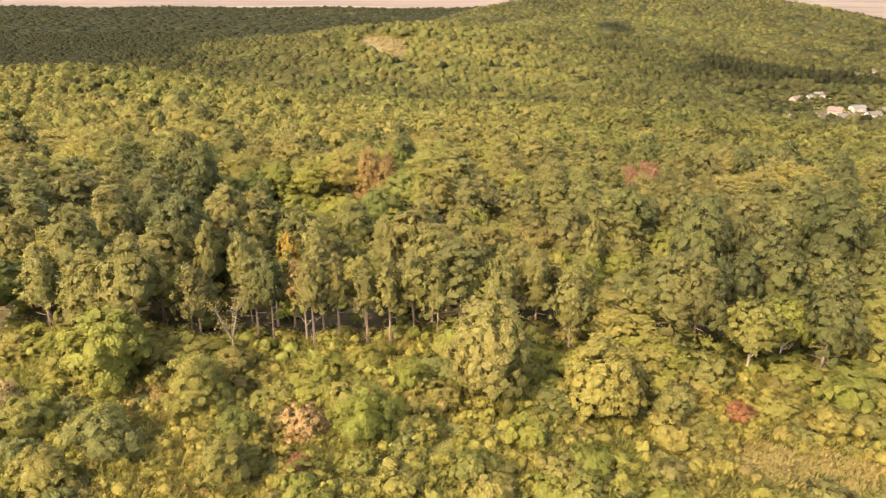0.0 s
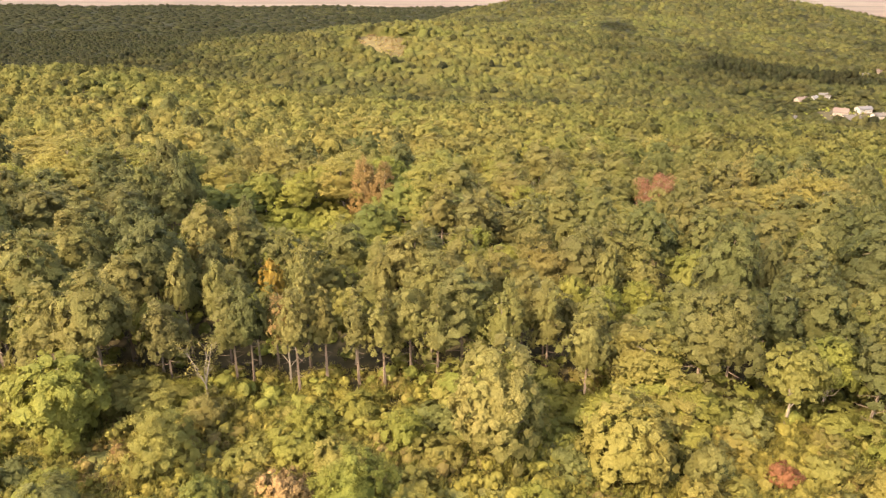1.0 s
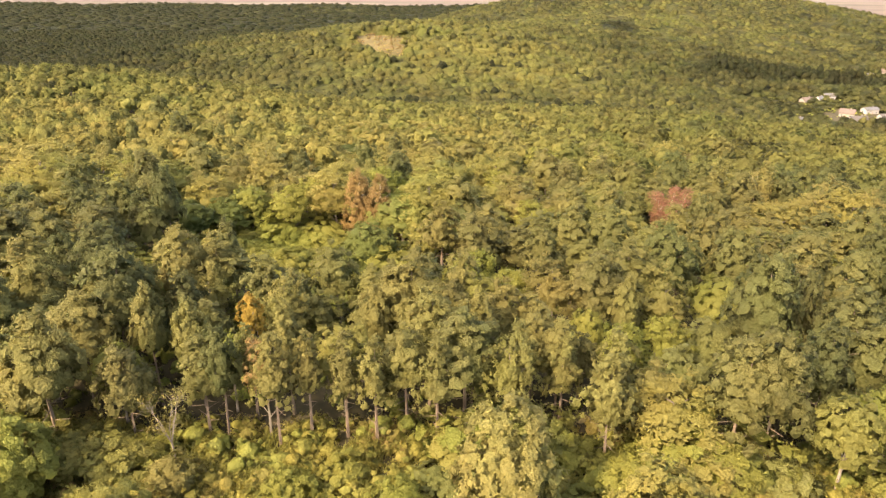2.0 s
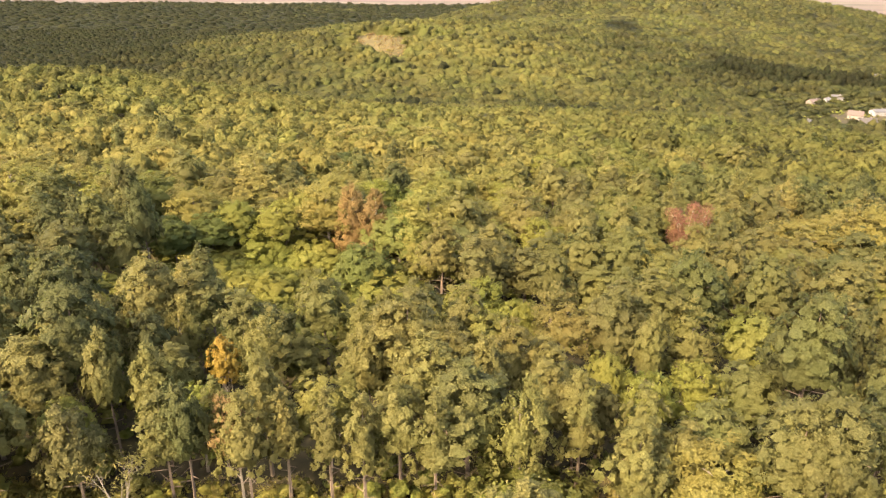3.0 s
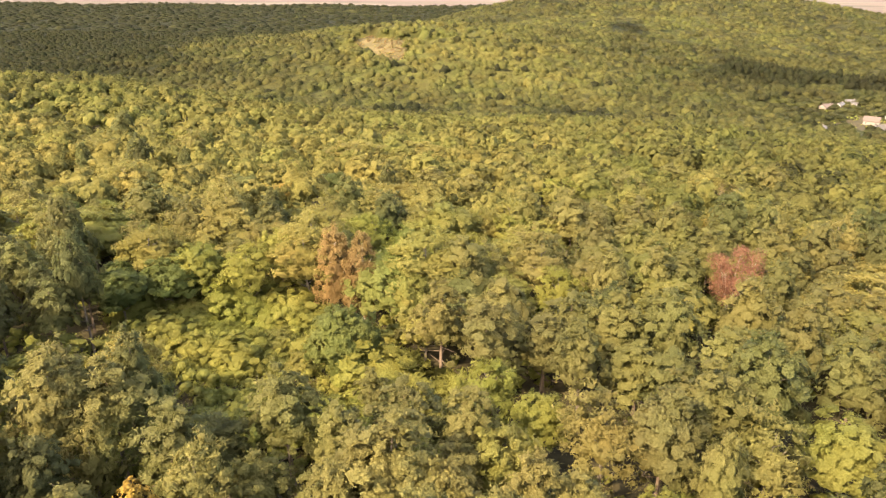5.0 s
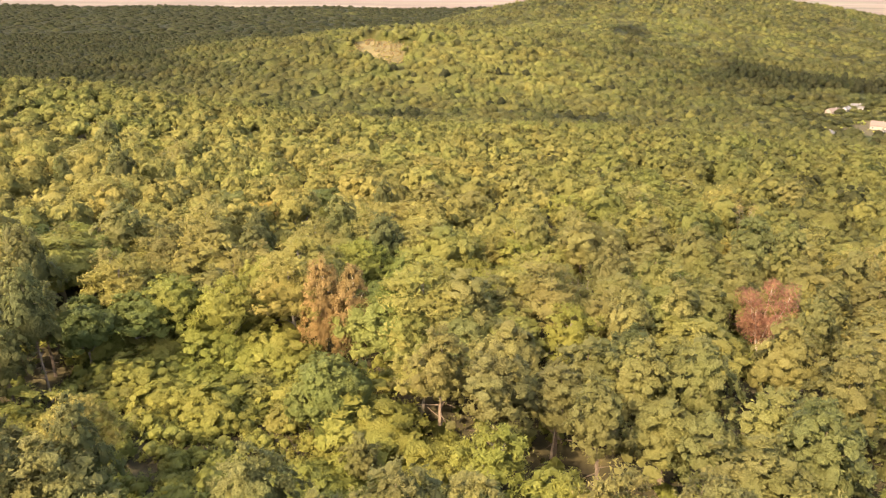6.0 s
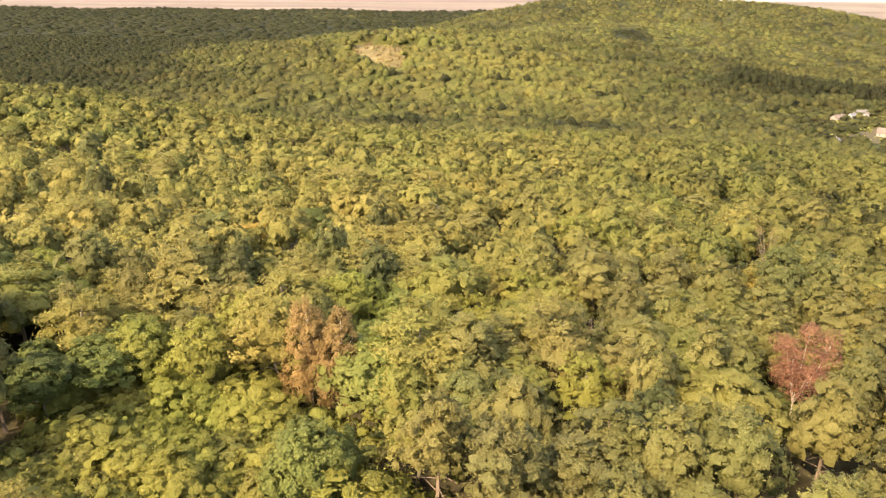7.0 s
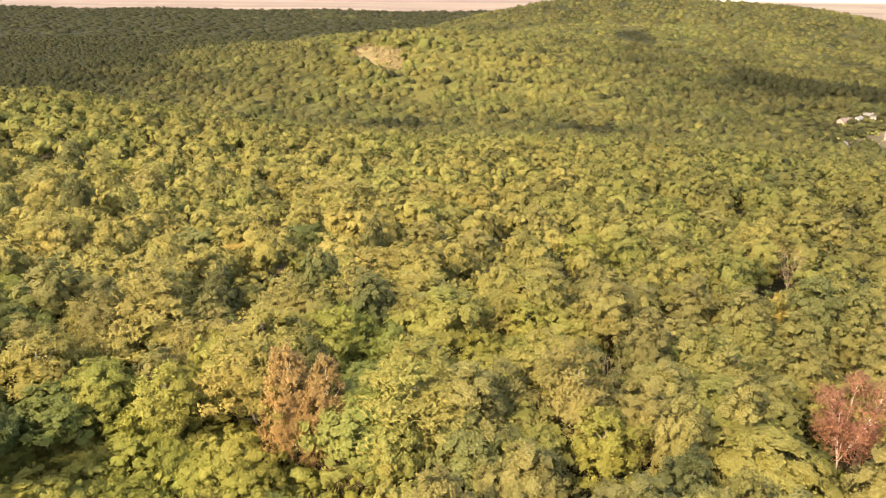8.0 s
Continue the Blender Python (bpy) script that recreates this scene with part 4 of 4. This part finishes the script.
scrub("glade_scrub", 72, 1900, -64, 10, 117, 182, lambda x, y: (((x + 28) / 33) ** 2 + ((y - 131) / 13) ** 2 < 1) | (((x + 27) / 14) ** 2 + ((y - 144) / 13) ** 2 < 1) | (((x + 36) / 18) ** 2 + ((y - 154) / 14) ** 2 < 1) | (((x + 17) / 10) ** 2 + ((y - 153) / 9) ** 2 < 1) | (((x - 2) / 6) ** 2 + ((y - 172) / 8) ** 2 < 1), 0.6, "bright green scrub covering the glade", 100, leafmat=FRESH, least=0.3)
scrub("forest_undergrowth", 73, 2000, -135, 135, 82, 198, lambda x, y: (np.abs(x) < 0.66 * y + 6) & ~in_gap(x, y), 0.40, "green undergrowth of hazel and bramble on the forest floor", 30, tufts=6, leafmat=FRESH, big=1.4, least=0.3)


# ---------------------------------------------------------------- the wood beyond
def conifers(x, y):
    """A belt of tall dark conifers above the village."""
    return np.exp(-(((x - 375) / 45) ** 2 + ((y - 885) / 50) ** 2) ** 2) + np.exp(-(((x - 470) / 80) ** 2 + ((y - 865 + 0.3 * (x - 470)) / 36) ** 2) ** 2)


def tint_of(x, y, rng):
    """The mix of species over the land, from dark green to yellow and ochre; painted cloud shade."""
    n = len(x)
    p = np.array([noise.noise(Vector((a * 0.018, b * 0.018, 3.0))) for a, b in zip(x, y)])
    q = np.array([noise.noise(Vector((a * 0.004, b * 0.004, 9.0))) for a, b in zip(x, y)])
    t = 0.55 + 0.12 * p + 0.12 * q + rng.normal(size=n) * 0.06
    t = np.where((rng.rand(n) < 0.06) & (y < 900), t - 0.32, t)
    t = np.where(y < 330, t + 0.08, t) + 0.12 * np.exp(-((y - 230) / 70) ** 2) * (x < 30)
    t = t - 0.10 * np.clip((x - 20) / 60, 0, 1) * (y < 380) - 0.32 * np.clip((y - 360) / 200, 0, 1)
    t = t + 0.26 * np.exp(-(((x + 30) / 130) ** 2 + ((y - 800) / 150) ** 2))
    # cloud shade painted into the oaks' tint, west valley and plain; conifers above the village
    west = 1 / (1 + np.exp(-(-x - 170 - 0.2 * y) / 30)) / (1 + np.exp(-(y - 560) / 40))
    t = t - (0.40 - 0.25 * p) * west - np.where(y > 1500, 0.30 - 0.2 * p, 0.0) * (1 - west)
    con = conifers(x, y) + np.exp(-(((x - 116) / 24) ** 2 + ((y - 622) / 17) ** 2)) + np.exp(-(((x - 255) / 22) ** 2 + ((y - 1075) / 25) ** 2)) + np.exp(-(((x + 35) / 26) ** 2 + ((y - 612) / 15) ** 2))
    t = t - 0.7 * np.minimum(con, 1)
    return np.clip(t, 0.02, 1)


def open_land(x, y):
    """Clearings, the village's plots and its lanes."""
    x, y = x + 14 * np.sin(y * 0.11 + 1) + 6 * np.sin(y * 0.31), y + 12 * np.sin(x * 0.09) + 6 * np.sin(x * 0.27 + 2)
    return (((x + 70) / 42) ** 2 + ((y - 818) / 44) ** 2 < 1) | (((x + 168) / 16) ** 2 + ((y - 794) / 9) ** 2 < 1) | (((x - 393) / 46) ** 2 + ((y - 672) / 46) ** 2 < 1) | (((x + 32) / 5) ** 2 + ((y - 583) / 5) ** 2 < 1) | (((x - 535) / 14) ** 2 + ((y - 885) / 30) ** 2 < 1) | (((x - 578) / 14) ** 2 + ((y - 918) / 32) ** 2 < 1) | (((x - 386) / 9) ** 2 + ((y - 748) / 11) ** 2 < 1) | (((x - 417) / 11) ** 2 + ((y - 772) / 12) ** 2 < 1) | (((x - 333) / 14) ** 2 + ((y - 640) / 26) ** 2 < 1) | (((x - 436) / 22) ** 2 + ((y - 690) / 34) ** 2 < 1)


def village(x, y):
    """Gardens and orchards, where the trees are low."""
    return ((x - 400) / 95) ** 2 + ((y - 715) / 85) ** 2 < 1


def scatter(rng, y0, y1, step, slope=0.67, side=10):
    pts = []
    y, row = y0, 0
    while y < y1:
        half = slope * y + side
        x = np.arange(-half + (row % 2) * step / 2, half, step)
        pts.append(np.stack([x + rng.uniform(-0.62, 0.62, len(x)) * step, y + rng.uniform(-0.62, 0.62, len(x)) * step], -1))
        y += step * 0.87
        row += 1
    p = np.concatenate(pts)
    return p[~open_land(p[:, 0], p[:, 1])]


def far_wood(name, seed, y0, y1, step, tall, lumps, sprays, size, grid, label, depth=0.42, keep=None, high=0.6, lowest=2.1, tufts=0, tuft=0.2, core=0.84):
    """Trees too many to count, in one mesh."""
    rng = np.random.RandomState(seed)
    p = scatter(rng, y0, y1, step)
    if keep is not None:
        p = p[keep(p[:, 0], p[:, 1])]
    near = p[:, 1] < 320
    p = p[[not ne or free(a, b, 2.2) for (a, b), ne in zip(p, near)]]
    n = len(p)
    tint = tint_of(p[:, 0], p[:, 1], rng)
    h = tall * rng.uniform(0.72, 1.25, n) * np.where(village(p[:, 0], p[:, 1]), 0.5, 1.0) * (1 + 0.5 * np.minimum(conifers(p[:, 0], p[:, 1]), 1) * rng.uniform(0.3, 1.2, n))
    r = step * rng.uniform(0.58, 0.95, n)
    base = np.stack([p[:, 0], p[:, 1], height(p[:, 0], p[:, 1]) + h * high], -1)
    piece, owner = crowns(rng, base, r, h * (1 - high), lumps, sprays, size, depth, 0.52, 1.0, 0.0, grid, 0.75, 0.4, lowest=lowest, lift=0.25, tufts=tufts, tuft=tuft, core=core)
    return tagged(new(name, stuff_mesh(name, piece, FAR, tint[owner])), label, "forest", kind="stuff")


def canopy_sheet(name, seed, y0, y1, step, tall, label, keep=None):
    """The closed leaf cover between the tree tops of the distant forest."""
    rng = np.random.RandomState(seed)
    half = 0.67 * y1 + 10
    xs, ys = np.arange(-half, half, step), np.arange(y0, y1 + step, step)
    gx, gy = np.meshgrid(xs, ys)
    jx, jy = gx + rng.uniform(-0.35, 0.35, gx.shape) * step, gy + rng.uniform(-0.35, 0.35, gx.shape) * step
    z = height(jx, jy) + tall * rng.uniform(0.60, 0.80, gx.shape) * np.where(village(jx, jy), 0.3, 1.0)
    z = np.where(open_land(jx, jy), height(jx, jy) - 1.5, z)
    if keep is not None:
        z = np.where(keep(jx, jy), z, height(jx, jy) - 2)
    nx = len(xs)
    i = np.arange((len(ys) - 1) * (nx - 1))
    a = (i // (nx - 1)) * nx + i % (nx - 1)
    quads = np.stack([a, a + 1, a + nx + 1, a + nx], -1)
    co = np.stack([jx, jy, z], -1).reshape(-1, 3)
    quads = quads[np.abs(co[quads[:, 0], 0]) < 0.68 * co[quads[:, 0], 1] + 20]
    nor = unit(np.array([0, 0, 1.0]) + 0.3 * rng.normal(size=co.shape))
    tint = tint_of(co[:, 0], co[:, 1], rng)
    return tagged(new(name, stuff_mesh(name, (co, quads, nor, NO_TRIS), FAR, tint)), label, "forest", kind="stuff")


canopy_sheet("valley_leaf_cover", 81, 440, 980, 8.0, 11.5, "closed leaf cover between the oaks of the valley")
canopy_sheet("hill_leaf_cover", 82, 980, 1500, 11.0, 11.5, "closed leaf cover of the distant hill wood")
canopy_sheet("plain_leaf_cover", 83, 1500, 2940, 22.0, 12.0, "closed leaf cover of the forest on the plain", keep=lambda x, y: (x < 500) & (y < 2930 + 60 * np.sin(x * 0.01)))
far_wood("wood_on_the_ridge", 61, 196, 300, 7.5, 13.0, 14, 400, 0.46, (8, 5), "mixed yellow-olive birch and oak wood on the ridge", tufts=40, tuft=0.21, core=0.66)
far_wood("wood_on_the_slope", 62, 300, 460, 7.0, 12.0, 10, 60, 0.8, (6, 4), "yellow-green oak wood falling away behind the ridge", high=0.64, tufts=14, tuft=0.3, core=0.7)
far_wood("wood_in_the_valley", 63, 460, 980, 8.6, 12.5, 7, 28, 1.3, (6, 3), "green oak forest across the valley and up the far hill", depth=0.32, high=0.52, lowest=1.75)
far_wood("wood_on_the_hill", 64, 980, 1600, 10.5, 12.0, 5, 10, 1.6, (6, 3), "green forest on the distant hill", depth=0.3, high=0.52, lowest=1.75, keep=lambda x, y: (y < 1470) | (x < 0) | (x > 850))
far_wood("wood_on_the_plain", 65, 1600, 3050, 25.0, 14.0, 4, 0, 1.0, (6, 3), "green forest on the distant plain with cloud shade put into its colour", depth=0.3, high=0.5, lowest=1.75, keep=lambda x, y: (x < 500) & (y < 2950 + 60 * np.sin(x * 0.01)))


scrub("heath", 74, 800, -112, -18, 775, 866, lambda x, y: (((x + 66) / 44) ** 2 + ((y - 822) / 46) ** 2 < 1) & (np.abs(x + 86 - 9 * np.sin((y - 780) * 0.06)) > 3.5), 0.16, "brownish heath shrubs on a far clearing beside a bare track", 6, tufts=4, big=1.1, mix=0.5)
scrub("village_gardens", 76, 420, 320, 470, 610, 800, lambda x, y: open_land(x, y), 0.5, "green garden shrubs between the village houses", 10, big=1.5, least=0.3, tufts=6, leafmat=FRESH)

# ---------------------------------------------------------------- the village in the valley
PLASTER = rough_material("white_plaster", [(0.3, (0.11, 0.108, 0.103)), (0.7, (0.155, 0.152, 0.146))], 0.6, 6, 0.15, 0.85)
CREAM = rough_material("cream_plaster", [(0.3, (0.08, 0.071, 0.06)), (0.7, (0.115, 0.103, 0.087))], 0.6, 6, 0.15, 0.85)
GREY_ROOF = rough_material("weathered_roof", [(0.3, (0.019, 0.017, 0.015)), (0.7, (0.034, 0.03, 0.027))], 0.5, 5, 0.4, 0.85)
TILE_ROOF = rough_material("clay_tile_roof", [(0.3, (0.030, 0.022, 0.018)), (0.7, (0.048, 0.035, 0.029))], 0.5, 5, 0.4, 0.85)
PALE_ROOF = rough_material("pale_sheet_roof", [(0.3, (0.028, 0.027, 0.026)), (0.7, (0.046, 0.044, 0.043))], 0.5, 5, 0.2, 0.6)
PANE = rough_material("dark_window", [(0.3, (0.03, 0.035, 0.04)), (0.7, (0.07, 0.075, 0.08))], 0.6, 4, 0.05, 0.2)
WOOD = rough_material("brown_door", [(0.3, (0.09, 0.055, 0.03)), (0.7, (0.17, 0.11, 0.06))], 1.5, 8, 0.2, 0.6)


def box_faces(x0, x1, y0, y1, z0, z1):
    a = [(x, y, z) for z in (z0, z1) for y in (y0, y1) for x in (x0, x1)]
    return [[a[i] for i in q] for q in ((0, 2, 3, 1), (4, 5, 7, 6), (0, 1, 5, 4), (2, 6, 7, 3), (0, 4, 6, 2), (1, 3, 7, 5))]


def house(x, y, turn, w, d, h, rise, wallmat, roofmat, label):
    """A village house: plastered walls with gables, a pitched roof with eaves, chimney, windows and a door."""
    ob = new("house")
    ob.matrix_basis = pose(x, y, at_ground(x, y) - 0.3, 0, 0, turn)
    w2, d2 = w / 2, d / 2
    walls = box_faces(-w2, w2, -d2, d2, -1, h)
    for sx in (-w2, w2):
        walls.append([(sx, -d2, h), (sx, d2, h), (sx, 0.01, h + rise), (sx, -0.01, h + rise)])
    wall = part("wall", np.array(walls), wallmat, ob)
    e, t = 0.55, 0.22
    drop = rise * e / d2
    roof = []
    for sgn in (-1, 1):
        lo, hi = (sgn * (d2 + e), h - drop), (0, h + rise)
        under = [(-w2 - e, lo[0], lo[1]), (w2 + e, lo[0], lo[1]), (w2 + e, hi[0], hi[1]), (-w2 - e, hi[0], hi[1])]
        over = [(a, b, c + t) for a, b, c in under]
        roof += [under, over] + [[under[i], under[(i + 1) % 4], over[(i + 1) % 4], over[i]] for i in range(4)]
    top = part("roof", np.array(roof), roofmat, ob)
    part("chimney", np.array(box_faces(w * 0.18, w * 0.18 + 0.7, -0.4, 0.4, h, h + rise + 1.0)), CREAM, top)
    for i in range(3):
        cx = -w * 0.32 + i * w * 0.32
        if i == 1:
            part("door", np.array(box_faces(cx - 0.5, cx + 0.5, -d2 - 0.06, -d2 + 0.02, 0.3, 2.4)), WOOD, ob)
        else:
            part("window", np.array(box_faces(cx - 0.65, cx + 0.65, -d2 - 0.06, -d2 + 0.02, 1.2, 2.6)), PANE, ob)
        part("window", np.array(box_faces(cx - 0.65, cx + 0.65, d2 - 0.02, d2 + 0.06, 1.2, 2.6)), PANE, ob)
    part("window", np.array(box_faces(-w2 - 0.06, -w2 + 0.02, -0.6, 0.6, 1.2, 2.6)), PANE, ob)
    return tagged(ob, label, "house", "houses of the village")


house(386, 659, 8, 17, 9, 4.2, 3.4, PLASTER, GREY_ROOF, "long white house with a weathered brown-grey roof")
house(396, 695, -35, 13, 9, 4.0, 3.6, CREAM, TILE_ROOF, "cream house with a pale clay roof among gardens")
house(428, 712, 12, 15, 8, 4.6, 2.0, PLASTER, PALE_ROOF, "white house with a low pale roof")
house(427, 682, 5, 14, 8, 3.6, 2.4, PLASTER, GREY_ROOF, "white house with a grey roof beside a garden")
house(331, 660, 20, 9, 6, 3.0, 2.0, CREAM, PALE_ROOF, "small pale outbuilding at the village edge")
house(339, 652, -10, 8, 6, 3.0, 2.2, PLASTER, TILE_ROOF, "small house with a brownish tile roof")
house(386, 756, 15, 12, 9, 4.0, 3.0, CREAM, TILE_ROOF, "house with a tan tile roof between trees")
house(425, 784, -20, 11, 8, 4.0, 2.6, PLASTER, PALE_ROOF, "white house half hidden by trees")
house(408, 772, 30, 8, 6, 3.4, 2.2, PLASTER, PALE_ROOF, "small white house half hidden by trees")
house(537, 908, 10, 14, 9, 5.0, 3.4, CREAM, PALE_ROOF, "larger house with a pale grey roof on the far side")
house(581, 942, -12, 13, 9, 5.0, 3.6, CREAM, TILE_ROOF, "house with an orange clay roof on the far side")
house(452, 700, -8, 12, 8, 4.0, 2.8, PLASTER, GREY_ROOF, "white house with a dark roof at the lane")
